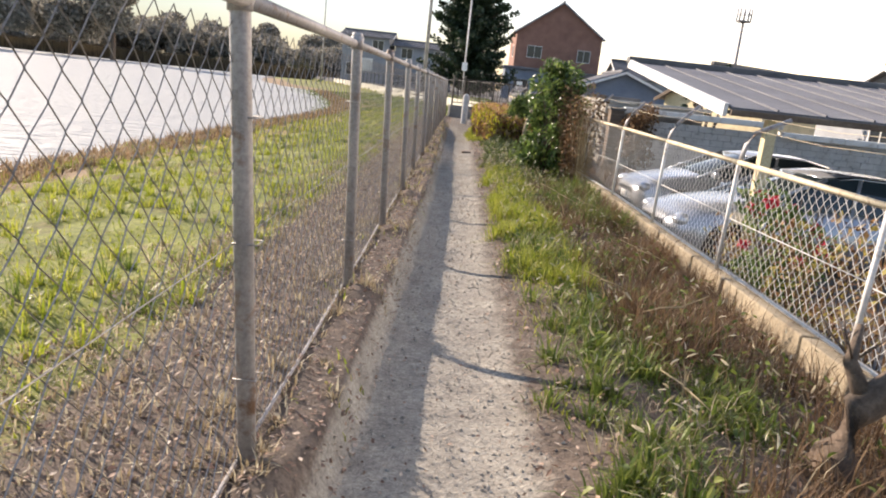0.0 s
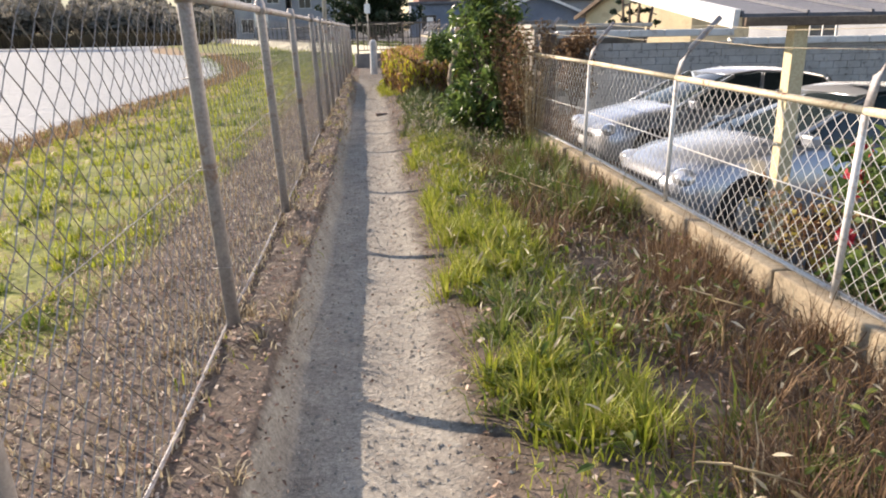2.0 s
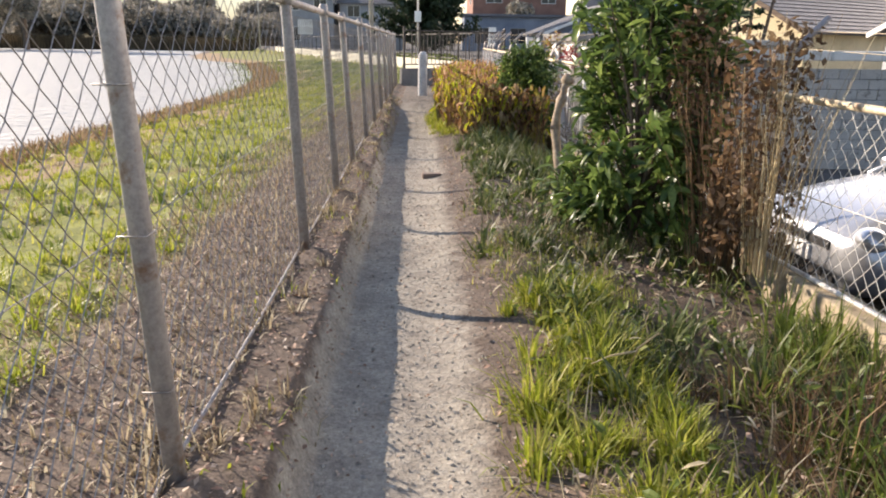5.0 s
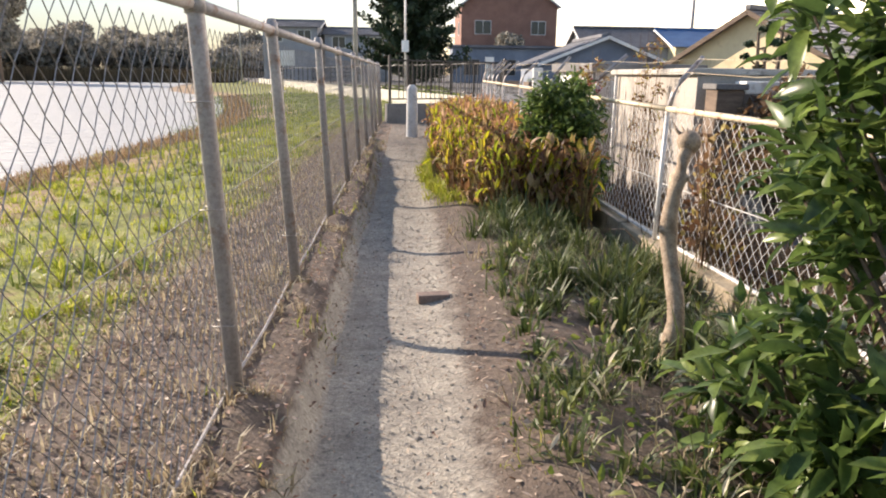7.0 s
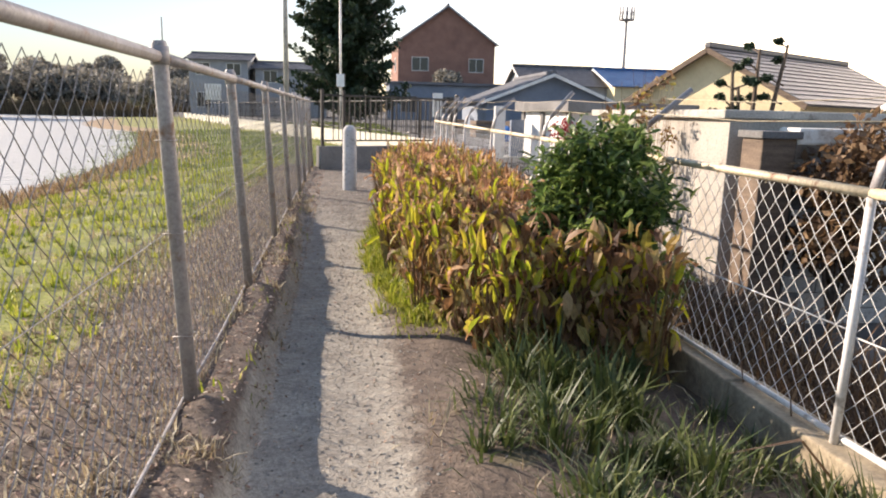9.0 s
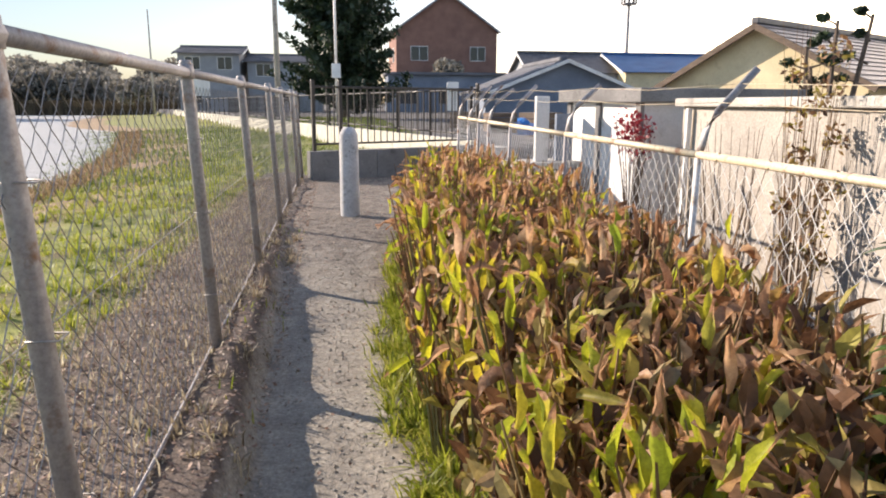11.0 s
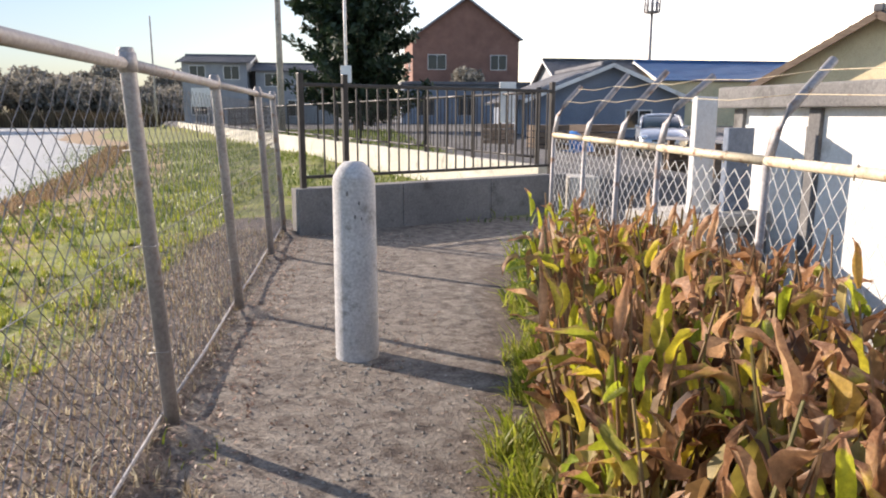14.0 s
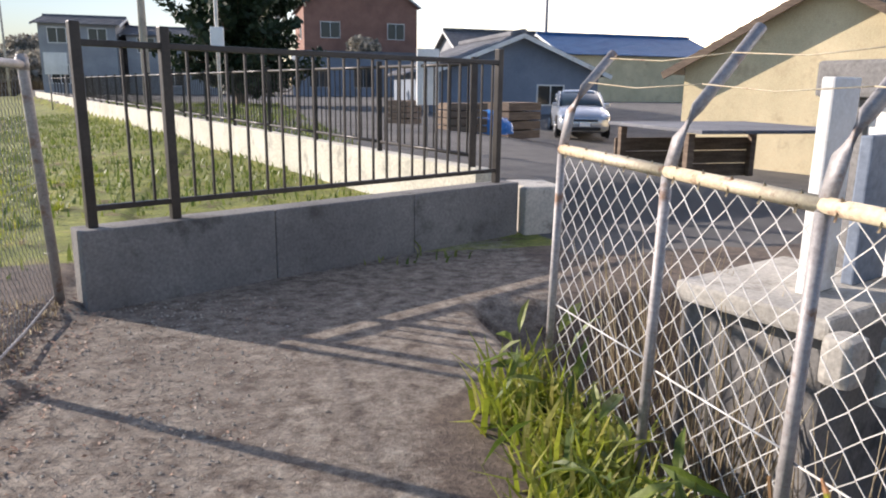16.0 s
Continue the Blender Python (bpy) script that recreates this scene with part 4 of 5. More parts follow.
pole((-2.3, 53.8, 0.2), 13.5, 0.15, "tall grey concrete utility pole")
pole((4.1, 85, 0.4), 19, 0.24, "thick pale concrete utility pole beside the conifer")
pole((-17.5, 92, 0.2), 10, 0.1, "far slender grey pole", arms=False)
root = thing("lamp_pole", (0.65, 43.0, 0.42), "slim pale pole with white meter box", "pole")
tubes("shaft", [(0, 0, 0), (0, 0, 6.0)], 0.045, M_WHITEPIPE, root)
boxes("meter_box", (-0.16, -0.14, 1.8), (0.16, -0.02, 2.3), M_SIGN, root, 0.02, "white meter box")


def mast():
    root = thing("floodlight_mast", (59.5, 160, 0), "far steel mast with round lamp platform", "mast")
    tubes("shaft", [(0, 0, 0), (0, 0, 21)], [0.5, 0.3], M_GALV, root)
    tubes("platform", [(0, 0, 21.0), (0, 0, 21.3)], 1.5, M_GALV, root, 16)
    tubes("ring", [(1.5 * math.cos(k * 0.4), 1.5 * math.sin(k * 0.4), 22.6) for k in range(17)], 0.08, M_GALV, root, 5)
    for k in range(10):
        a = k * math.tau / 10
        tubes("lamp", [(1.5 * math.cos(a), 1.5 * math.sin(a), 21.2), (1.5 * math.cos(a), 1.5 * math.sin(a), 23.8)], 0.16, M_GALV, root, 6)


mast()
root = thing("notice_board", (3.25, 32.4, 0.42), "white notice board on the road side", "sign")
boxes("board", (-0.13, -0.02, 0.75), (0.13, 0.02, 1.38), M_SIGN, root, 0.005)
tubes("leg", [(0, 0.03, 0), (0, 0.03, 1.3)], 0.02, M_GALV, root)
root = thing("notice_board", (-8.9, 69.8, 0.1), "white board sign on posts by the bank", "sign")
boxes("board", (-0.6, -0.03, 1.7), (0.6, 0.03, 2.9), M_SIGN, root, 0.01)
for x in (-0.4, 0.4):
    tubes("leg", [(x, 0.05, -0.3), (x, 0.05, 2.8)], 0.04, M_GALV, root)


# ---- trees ----
def leaf_cloud(centres, radii, n, size, flat=1.0):
    """n small leaf quads scattered in several soft blobs."""
    c = np.asarray(centres, float)
    r = np.asarray(radii, float)
    i = rng.choice(len(c), n, p=r ** 2 / (r ** 2).sum())
    d = rng.normal(size=(n, 3))
    d /= np.linalg.norm(d, axis=1)[:, None]
    P = c[i] + d * (r[i] * rng.random(n) ** 0.4)[:, None] * np.array([1, 1, flat])
    u = rng.normal(size=(n, 3))
    u /= np.linalg.norm(u, axis=1)[:, None]
    v = np.cross(u, rng.normal(size=(n, 3)))
    v /= np.linalg.norm(v, axis=1)[:, None]
    s = size * rng.uniform(0.5, 1.3, n)[:, None]
    V = np.stack([P - u * s, P - v * s * 0.5, P + u * s, P + v * s * 0.5], 1).reshape(-1, 3)
    return V, np.arange(n)[:, None] * 4 + np.arange(4)


def broad_tree(at, h, w, n, label, size=0.28, mat=None, group="trees by the pond"):
    root = thing("tree", at, label, "tree", group)
    bm = bmesh.new()
    tube(bm, [(0, 0, -0.3), (0.1, 0, h * 0.3), (0, 0.1, h * 0.7)], [h * 0.03, h * 0.022, h * 0.008], 7)
    cs, rs = [], []
    for k in range(9):
        a, z = rng.uniform(0, math.tau), h * rng.uniform(0.35, 0.9)
        d = w * 0.5 * rng.uniform(0.3, 1.0) * (1.15 - 0.6 * z / h)
        p = (d * math.cos(a), d * math.sin(a), z)
        tube(bm, [(0.05, 0, z * 0.6), (p[0] * 0.6, p[1] * 0.6, z * 0.9), p], [h * 0.012, h * 0.008, 0.02], 5)
        cs.append(p)
        rs.append(w * rng.uniform(0.16, 0.30))
    part("trunk", bm, M_BARKD, root)
    V, F = leaf_cloud(cs, rs, n, size, 0.8)
    crown = raw("crown", V, F, mat or M_TREE)
    crown.parent = root
    return root


def conifer(at, h, w):
    root = thing("conifer", at, "tall dark conifer with drooping ragged branches", "tree")
    bm = bmesh.new()
    tube(bm, [(0, 0, -0.2), (0, 0, h)], [0.28, 0.04], 8)
    P, D = [], []
    for k in range(170):
        z = h * (0.06 + 0.92 * (k / 170) ** 0.9)
        L = w * 0.5 * (1 - z / h) ** 0.7 * rng.uniform(0.55, 1.15) + 0.25
        a = k * 2.4 + rng.uniform(-0.4, 0.4)
        mid = (math.cos(a) * L * 0.6, math.sin(a) * L * 0.6, z - 0.05 * L)
        tip = (math.cos(a) * L, math.sin(a) * L, z + L * rng.uniform(0.05, 0.35))
        tube(bm, [(0, 0, z), mid, tip], [0.05, 0.03, 0.01], 4)
        for f in np.linspace(0.2, 1.0, 9):
            P.append([math.cos(a) * L * f, math.sin(a) * L * f, z + (tip[2] - z) * f * f - 0.05 * L * (1 - f)])
            D.append(0.36 + 0.35 * (1 - f))
    part("trunk", bm, M_BARKD, root)
    V, F = leaf_cloud(P, D, 62000, 0.19, 0.8)
    crown = raw("crown", V, F, M_PINE)
    crown.parent = root


conifer((1.1, 60, 0.4), 14.5, 8.4)


def far_woods():
    """The wooded far shore, one mass of leaves and trunks, and the reeds below it."""
    cs, rs = [], []
    for k in range(150):
        x = rng.uniform(-135, -12)
        y = rng.uniform(128, 146)
        h = rng.uniform(2.5, 6.0) + 2.2 * max(0, math.sin(x * 0.09))
        for q in range(4):
            cs.append((x + rng.normal(0, 2.2), y + rng.normal(0, 1.5), rng.uniform(0.4, 1.0) * h))
            rs.append(rng.uniform(1.2, 2.4))
    V, F = leaf_cloud(cs, rs, 80000, 0.5, 0.8)
    tagged(raw("woods", V, F, M_TREE), "dark wooded far shore of the pond", "woods", kind="stuff")
    n = 26000
    x, y = rng.uniform(-140, -22, n), rng.uniform(121, 127.5, n)
    L = rng.uniform(1.2, 2.6, n)
    P = np.stack([x, y, np.full(n, -0.6)], -1)
    w = np.array([0.07, 0, 0])
    tip = P + np.stack([rng.normal(0, 0.15, n), rng.normal(0, 0.1, n), L], -1)
    V = np.stack([P - w, P + w, tip], 1).reshape(-1, 3)
    tagged(raw("reeds", V, np.arange(n)[:, None] * 3 + np.arange(3), M_REED), "brown reed belt along the far shore", "reeds", kind="stuff")


far_woods()
for k in range(7):
    broad_tree((-52 - 9 * k + rng.uniform(-2, 2), 108 + rng.uniform(-6, 8), -0.2), rng.uniform(10, 13.5), rng.uniform(9, 12), 9000, "large dark tree on the pond's far bank", 0.4)
for k in range(8):
    broad_tree((-30 - 11 * k + rng.uniform(-3, 3), 150 + rng.uniform(-4, 8), 0.2), rng.uniform(7, 10), rng.uniform(8, 12), 5000, "dark tree on the wooded far shore", 0.45)
for x, y, h in ((-9, 108, 5), (-3, 105, 4.5), (14, 96, 6), (26, 95, 5.5), (36, 92, 5), (-24, 112, 4)):
    broad_tree((x, y, 0.2), h, h, 3500, "garden tree among the far houses", 0.3)


# ---- shrubs ----
def leaf_mesh(name, L, w, fold, curl, material, n=5):
    """One pointed leaf along +x, folded along its rib and curled down."""
    V, F = [], []
    for k in range(n + 1):
        t = k / n
        half = w * math.sin(math.pi * min(1, t * 0.93 + 0.07)) ** 0.8 * (1 - 0.25 * t)
        x, z = L * math.sin(curl * t) / max(curl, 1e-3), -L * (1 - math.cos(curl * t)) / max(curl, 1e-3)
        V += [(x, -half, z + fold * half), (x, 0, z), (x, half, z + fold * half)]
    for k in range(n):
        a = 3 * k
        F += [(a, a + 3, a + 4, a + 1), (a + 1, a + 4, a + 5, a + 2)]
    me = bpy.data.meshes.new(name)
    me.from_pydata(V, [], F)
    me.polygons.foreach_set("use_smooth", [True] * len(me.polygons))
    me.materials.append(material)
    return me


def many_leaves(pts, dirs, L, w, droop):
    """Leaves as two folded quads each, in one mesh."""
    n = len(pts)
    d = dirs / np.linalg.norm(dirs, axis=1)[:, None]
    d[:, 2] -= droop
    d /= np.linalg.norm(d, axis=1)[:, None]
    up = np.array([0, 0, 1.0]) + rng.normal(0, 0.5, (n, 3))
    s = np.cross(d, up)
    s /= np.linalg.norm(s, axis=1)[:, None]
    u = np.cross(s, d)
    k = rng.uniform(0.6, 1.2, n)[:, None]
    rib = [pts, pts + d * L * 0.32 * k + u * L * 0.02 * k, pts + d * L * 0.68 * k - u * L * 0.03 * k]
    tip = pts + d * L * k - u * L * 0.16 * k
    half = (0.0, 0.95, 0.8)
    rows = [pts]
    for q in (1, 2):
        rows += [rib[q] + s * w * half[q] * k + u * w * 0.35, rib[q], rib[q] - s * w * half[q] * k + u * w * 0.35]
    V = np.stack(rows + [tip], 1).reshape(-1, 3)
    i = np.arange(n)[:, None] * 8
    F = []
    for f in ((0, 1, 2), (0, 2, 3), (1, 4, 5, 2), (2, 5, 6, 3), (4, 7, 5), (5, 7, 6)):
        F += (i + np.array(f)).tolist()
    return V, F


def evergreen(at, h, w, count, single, label, mat, mat_ob, L=0.12, deep=1.0):
    root = thing("shrub", at, label, "shrub", "shrubs on the verge")
    bm = bmesh.new()
    tips, dirs = [], []
    r = np.random.default_rng(int(h * 100))
    for k in range(70):
        a = r.uniform(0, math.tau)
        z = h * (0.12 + 0.88 * r.random())
        d = w * 0.5 * math.sqrt(max(0.05, 1 - (2 * z / h - 0.95) ** 2 * 0.8)) * r.uniform(0.5, 1.0)
        p = Vector((math.cos(a) * d, math.sin(a) * d * deep, z))
        q = Vector((p.x * 0.3, p.y * 0.3, z * 0.55))
        tube(bm, [(0, 0, 0), q, p], [0.018, 0.012, 0.004], 5)
        for _ in range(count // 70):
            t = 1 - 0.55 * r.random() ** 1.5
            base = q.lerp(p, t) + Vector(r.normal(0, w * 0.05, 3))
            tips.append(base)
            dirs.append((base - q).normalized() * 0.7 + Vector(r.normal(0, 0.7, 3)))
    part("woody_frame", bm, M_BARKD, root)
    V, F = many_leaves(np.array(tips), np.array(dirs), L, L * 0.165, 0.35)
    crown = raw("foliage", V, F, mat, True)
    crown.parent = root
    crown["kind"] = "stuff"
    me = leaf_mesh("leaf", L * 1.15, L * 0.19, 0.3, 0.7, mat_ob)
    order = sorted(range(len(tips)), key=lambda i: -tips[i].xy.length)[: single * 3]
    for i in order[::3]:
        leaf = new("leaf", me)
        leaf.matrix_basis = Matrix.Translation(tips[i]) @ Vector(dirs[i]).to_track_quat("X", "Z").to_matrix().to_4x4() @ Matrix.Rotation(r.uniform(-0.6, 0.9), 4, "Y")
        leaf.parent = root


evergreen((2.34, 11.9, -0.15), 2.05, 1.14, 3800, 290, "large glossy evergreen shrub with long drooping leaves", M_EVER, M_EVEROB, 0.15, 1.5)
evergreen((2.26, 17.25, -0.2), 1.42, 1.1, 11000, 160, "dense dark green rounded shrub behind the leaf bed", M_EVER, M_EVEROB, 0.09)


evergreen((2.1, 12.25, -0.2), 0.68, 0.9, 420, 80, "young evergreen with long pointed leaves beside the shrub", M_EVER, M_EVEROB, 0.16)


def twig_bush(at, h, w, n, label, mat, thick=0.006, name="bush"):
    root = thing(name, at, label, "shrub", "bare bushes")
    bm = bmesh.new()
    r = random.Random(int(at[1] * 37))
    for k in range(n):
        a, L = r.uniform(0, math.tau), h * r.uniform(0.5, 1.0)
        d = w * 0.5 * r.uniform(0.2, 1)
        x0, y0 = d * 0.4 * math.cos(a), d * 0.4 * math.sin(a)
        tube(bm, [(x0, y0, -0.05), (d * 0.7 * math.cos(a), d * 0.7 * math.sin(a), L * 0.6), (d * math.cos(a) + r.uniform(-0.1, 0.1), d * math.sin(a) + r.uniform(-0.1, 0.1), L)], [thick, thick * 0.7, thick * 0.3], 4, False)
    part("stem_clump", bm, mat, root)
    return root


b = twig_bush((2.72, 11.2, -0.2), 1.55, 1.0, 110, "tangled dry grey-brown dead bush against the fence", M_BRAMBLE, 0.005)
V, F = leaf_cloud([(0.3 * math.cos(k * 2.1), 0.42 * math.sin(k * 2.1), 0.25 + 0.08 * k) for k in range(17)], [0.2] * 17, 2600, 0.03)
o = raw("dry_foliage", V, F, M_BRAMBLE)
o.parent = b
o["kind"] = "stuff"
twig_bush((2.78, 10.75, 0.0), 1.45, 0.7, 50, "dry seed heads above the dead bush", M_STALK, 0.003)


def knobby_tree():
    root = thing("tree", (1.9, 13.15, -0.15), "pale knobbly pollarded young tree trunk with stub branches", "tree", "trees on the verge")
    bm = bmesh.new()
    pts, rad = [], []
    r = random.Random(5)
    for k in range(15):
        z = 0.085 * k - 0.1
        pts.append((0.05 * math.sin(k * 0.45) + 0.014 * k, 0.02 * math.cos(k * 0.8) + 0.025 * k, z))
        rad.append(0.042 + 0.009 * (k % 3 == 0) - 0.0006 * k + r.uniform(-0.004, 0.004))
    tube(bm, pts, rad, 12)
    top = Vector(pts[-1])
    bmesh.ops.create_icosphere(bm, subdivisions=2, radius=0.062, matrix=Matrix.Translation(top))
    for z in (3, 6, 9, 12):
        p = Vector(pts[z])
        bmesh.ops.create_icosphere(bm, subdivisions=1, radius=0.02, matrix=Matrix.Translation(p + Vector((0.035 * (-1) ** z, -0.02, 0))))
    part("trunk", bm, M_BARK, root, smooth=True)
    for a, L in ((0.3, 0.09), (1.7, 0.07), (2.8, 0.1), (4.0, 0.06)):
        q = top + Vector((math.cos(a) * L * 0.6, math.sin(a) * L * 0.6, L * 0.5))
        tubes("twig", [top, q, q + Vector((0.02 * math.cos(a + 1), 0.02, 0.04))], [0.014, 0.009, 0.003], M_BARK, root, 5)


knobby_tree()


def gnarled():
    root = thing("tree", (2.32, 1.3, -0.2), "thick gnarled leaning tree stump by the kerb", "tree", "trees on the verge")
    tubes("trunk", [(0, 0, -0.1), (0.02, 0, 0.15), (0.08, 0, 0.36), (0.22, 0, 0.5), (0.42, 0.02, 0.58), (0.55, 0.0, 0.75)], [0.12, 0.085, 0.075, 0.07, 0.06, 0.05], M_BARKD, root, 12)
    tubes("branch", [(0.1, 0, 0.38), (0.02, 0.05, 0.55), (0.06, 0.1, 0.7)], [0.045, 0.03, 0.015], M_BARKD, root, 8)
    r = random.Random(3)
    for k in range(5):
        a = r.uniform(0, math.tau)
        tubes("twig", [(0.03, 0.05, 0.55), (0.03 + 0.12 * math.cos(a), 0.05 + 0.12 * math.sin(a), 0.65), (0.03 + 0.2 * math.cos(a), 0.05 + 0.2 * math.sin(a), 0.68 + r.uniform(0, 0.15))], [0.008, 0.005, 0.002], M_BARKD, root, 4)


gnarled()


# ---- bed of withering broad leaves ----
def broad_leaf(L, w, fold, curl, ripple, material, seed, twist=0.0):
    """A broad leaf along +x: cupped, curled over, with a rippled rim that knows how far out it lies."""
    r = random.Random(seed)
    V, F, rim = [], [], []
    n, p0, p1 = 7, r.uniform(0, 6), r.uniform(0, 6)
    for k in range(n + 1):
        t = k / n
        half = w * (math.sin(math.pi * (0.06 + 0.94 * t) ** 0.85) ** 0.75) * (1 - 0.15 * t) + 0.002
        half *= 1 - min(0.6, ripple * 16) * r.random()
        a, q = curl * t ** 1.6, twist * t * t
        x, z = L * t * math.cos(a * 0.6), -L * t * math.sin(a * 0.6)
        for s in (-1, -0.5, 0, 0.5, 1):
            lift = fold * half * abs(s) ** 1.5 + ripple * abs(s) * math.sin(9 * t + (p0 if s < 0 else p1)) + r.uniform(-1, 1) * ripple * 0.35
            u = s * half * (1 - 0.25 * fold * abs(s))
            u, lift = u * math.cos(q) - lift * math.sin(q), u * math.sin(q) + lift * math.cos(q)
            V.append((x + lift * math.sin(a), u, z + lift * math.cos(a)))
            rim.append(max(abs(s) ** 2 * 0.55, t ** 2) * 0.8)
    for k in range(n):
        for q in range(4):
            a = 5 * k + q
            F.append((a, a + 5, a + 6, a + 1))
    me = bpy.data.meshes.new("leaf")
    me.from_pydata(V, [], F)
    me.polygons.foreach_set("use_smooth", [True] * len(me.polygons))
    me.attributes.new("rim", "FLOAT", "POINT").data.foreach_set("value", rim)
    me.materials.append(material)
    return me


def bed_left(y):
    """The edge of the bed towards the path."""
    return np.interp(y, [16.5, 17.1, 17.8, 19.0, 20.4, 21.5, 23.2, 24.3, 25.4], [1.62, 1.38, 1.22, 1.14, 1.16, 1.27, 1.5, 1.78, 2.1])


def leaf_bed():
    kinds = [broad_leaf(L, w, f, cu, rp, M_CANNA, k, tw) for k, (L, w, f, cu, rp, tw) in enumerate((
        (0.28, 0.038, 1.0, 0.25, 0.014, 0.5), (0.27, 0.042, 0.9, 0.5, 0.020, -0.8), (0.23, 0.044, 1.4, 0.9, 0.030, 1.4), (0.24, 0.040, 1.7, 1.8, 0.032, -1.8),
        (0.30, 0.040, 1.0, 0.15, 0.016, 0.9), (0.22, 0.026, 1.8, 1.0, 0.026, 2.2), (0.26, 0.044, 1.1, 0.5, 0.028, -1.1), (0.20, 0.044, 1.7, 2.6, 0.038, 1.6), (0.18, 0.05, 1.6, 2.0, 0.042, -2.4)))]
    yellow = [broad_leaf(L, w, f, cu, rp, M_CANNAY, 20 + k, tw) for k, (L, w, f, cu, rp, tw) in enumerate(((0.28, 0.044, 0.8, 0.2, 0.008, 0.4), (0.27, 0.048, 0.7, 0.5, 0.012, -0.6), (0.22, 0.044, 1.0, 1.0, 0.014, 0.8)))]
    stems = []
    for k in range(5):
        bm = bmesh.new()
        r = random.Random(k)
        for q in range(16):
            a, L = r.uniform(0, math.tau), r.uniform(0.35, 0.82)
            tube(bm, [(0.04 * math.cos(a), 0.04 * math.sin(a), -0.03), (0.08 * math.cos(a), 0.08 * math.sin(a), L * 0.6), (0.16 * math.cos(a), 0.16 * math.sin(a), L)], [0.008, 0.006, 0.003], 4, False)
        me = bpy.data.meshes.new("stem_clump")
        bm.to_mesh(me)
        bm.free()
        me.materials.append(M_CANNAD)
        stems.append(me)
    r = random.Random(11)
    y = 16.6
    while y < 24.85:
        lo = float(bed_left(y))
        hi = 2.38
        x = lo
        while x < hi:
            px, py = x + r.uniform(-0.07, 0.07), y + r.uniform(-0.12, 0.12)
            near = (1 - float(height(px, py)) / 0.75) * (1.08 if y > 19 else 0.8 + 0.1 * (y - 16.6))
            front = y < 17.5 or (x < lo + 0.1 and r.random() < 0.6)
            if math.hypot(px - 2.26, py - 17.25) > 0.35:
                plant = thing("leafy_plant", (px, py, float(height(px, py))), "yellowing broad-leaved plant by the path" if front else "withering brown broad-leaved plant with dead stems", "plant", "bed of broad-leaved plants", turn=r.uniform(0, 360))
                st = new("stem_clump", r.choice(stems))
                st.parent = plant
                st.matrix_basis = Matrix.Diagonal((1, 1, near, 1))
                for q in range(r.randint(26, 31)):
                    a = r.uniform(0, math.tau)
                    z = (0.10 + 0.60 * r.random() ** 0.5) * near
                    d = 0.03 + 0.10 * z + r.uniform(0, 0.06)
                    pitch = r.uniform(-108, -70) if r.random() < 0.76 else r.uniform(-55, 70)
                    s = r.uniform(0.34, 0.68)
                    me = r.choice(yellow) if r.random() < (0.7 if front else (0.3 if y < 20 else 0.15) if x < lo + 0.5 else 0.1) else r.choice(kinds)
                    leaf = new("leaf", me)
                    leaf.matrix_basis = pose(d * math.cos(a), d * math.sin(a), z, r.uniform(-60, 60), pitch, math.degrees(a) + r.uniform(-50, 50)) @ Matrix.Diagonal((s, s, s, 1))
                    leaf.parent = plant
            x += 0.25
        y += 0.28


leaf_bed()


def bed_rest():
    """The small withered leaves between the plants, past counting."""
    n = 17000
    y = rng.uniform(16.5, 24.9, n)
    lo = bed_left(y) - 0.08
    x = lo + (2.45 - lo) * rng.random(n)
    z = height(x, y) + 0.04 + (0.60 - height(x, y)) * rng.random(n) * np.where(x < lo + 0.12, 0.75, 1.0)
    k = np.hypot(x - 2.26, y - 17.25) > 0.3
    P = np.stack([x, y, z], -1)[k]
    D = rng.normal(0, 0.5, P.shape)
    D[:, 2] = np.where(rng.random(len(D)) < 0.55, 0.9, -1.1)
    V, F = many_leaves(P, D, 0.13, 0.026, 0.1)
    tagged(raw("withered_leaves", V, F, M_WITHER), "crumpled brown and yellow leaves filling the bed", "leaves", kind="stuff")


bed_rest()

# ---- grass, weeds and litter ----
edge = lambda y: path_right(y) + 0.02
blades("dry_grass", 44000, area(-1.15, 0.05, -3.5, 29), (0.03, 0.11), M_DRY, "short dead straw grass under the fence", "grass", 0.8, 0.004)
flakes("leaf_litter", 42000, area(-1.2, 0.33, -3.5, 29), (0.005, 0.018), M_LITTER, "dry brown leaf litter under the fence", "litter")
blades("bank_grass", 60000, patchy(-5.3, -0.7, -3.5, 33, 1.1, -0.6, 0.4), (0.03, 0.11), M_GRASS, "green grass on the pond bank", "grass", 0.7, 0.005)
blades("bank_clumps", 72000, tufts(patchy(-5.3, -0.75, -3.5, 36, 1.3, -0.5, 0.9), 36, 0.06), (0.07, 0.2), M_GRASS, "clumps of bright green grass on the pond bank", "grass", 0.6, 0.005)
blades("bank_tufts", 24000, tufts(patchy(-5.3, -0.8, -3.5, 36, 2.3, 0.1, 1.7), 30, 0.06), (0.08, 0.24), M_GRASSD, "darker rank tufts on the pond bank", "grass", 0.7, 0.006)
blades("bank_straw", 26000, tufts(patchy(-5.6, -0.5, -3.5, 40, 0.9, 0.0, 3.0), 20, 0.07), (0.05, 0.17), M_DRY, "pale straw among the bank grass", "grass", 0.9, 0.005)
blades("far_grass", 42000, patchy(-14, 3, 29.6, 62, 0.7, -0.6, 2.0), (0.06, 0.25), M_GRASSD, "grass beyond the low wall", "grass", 0.6, 0.012)
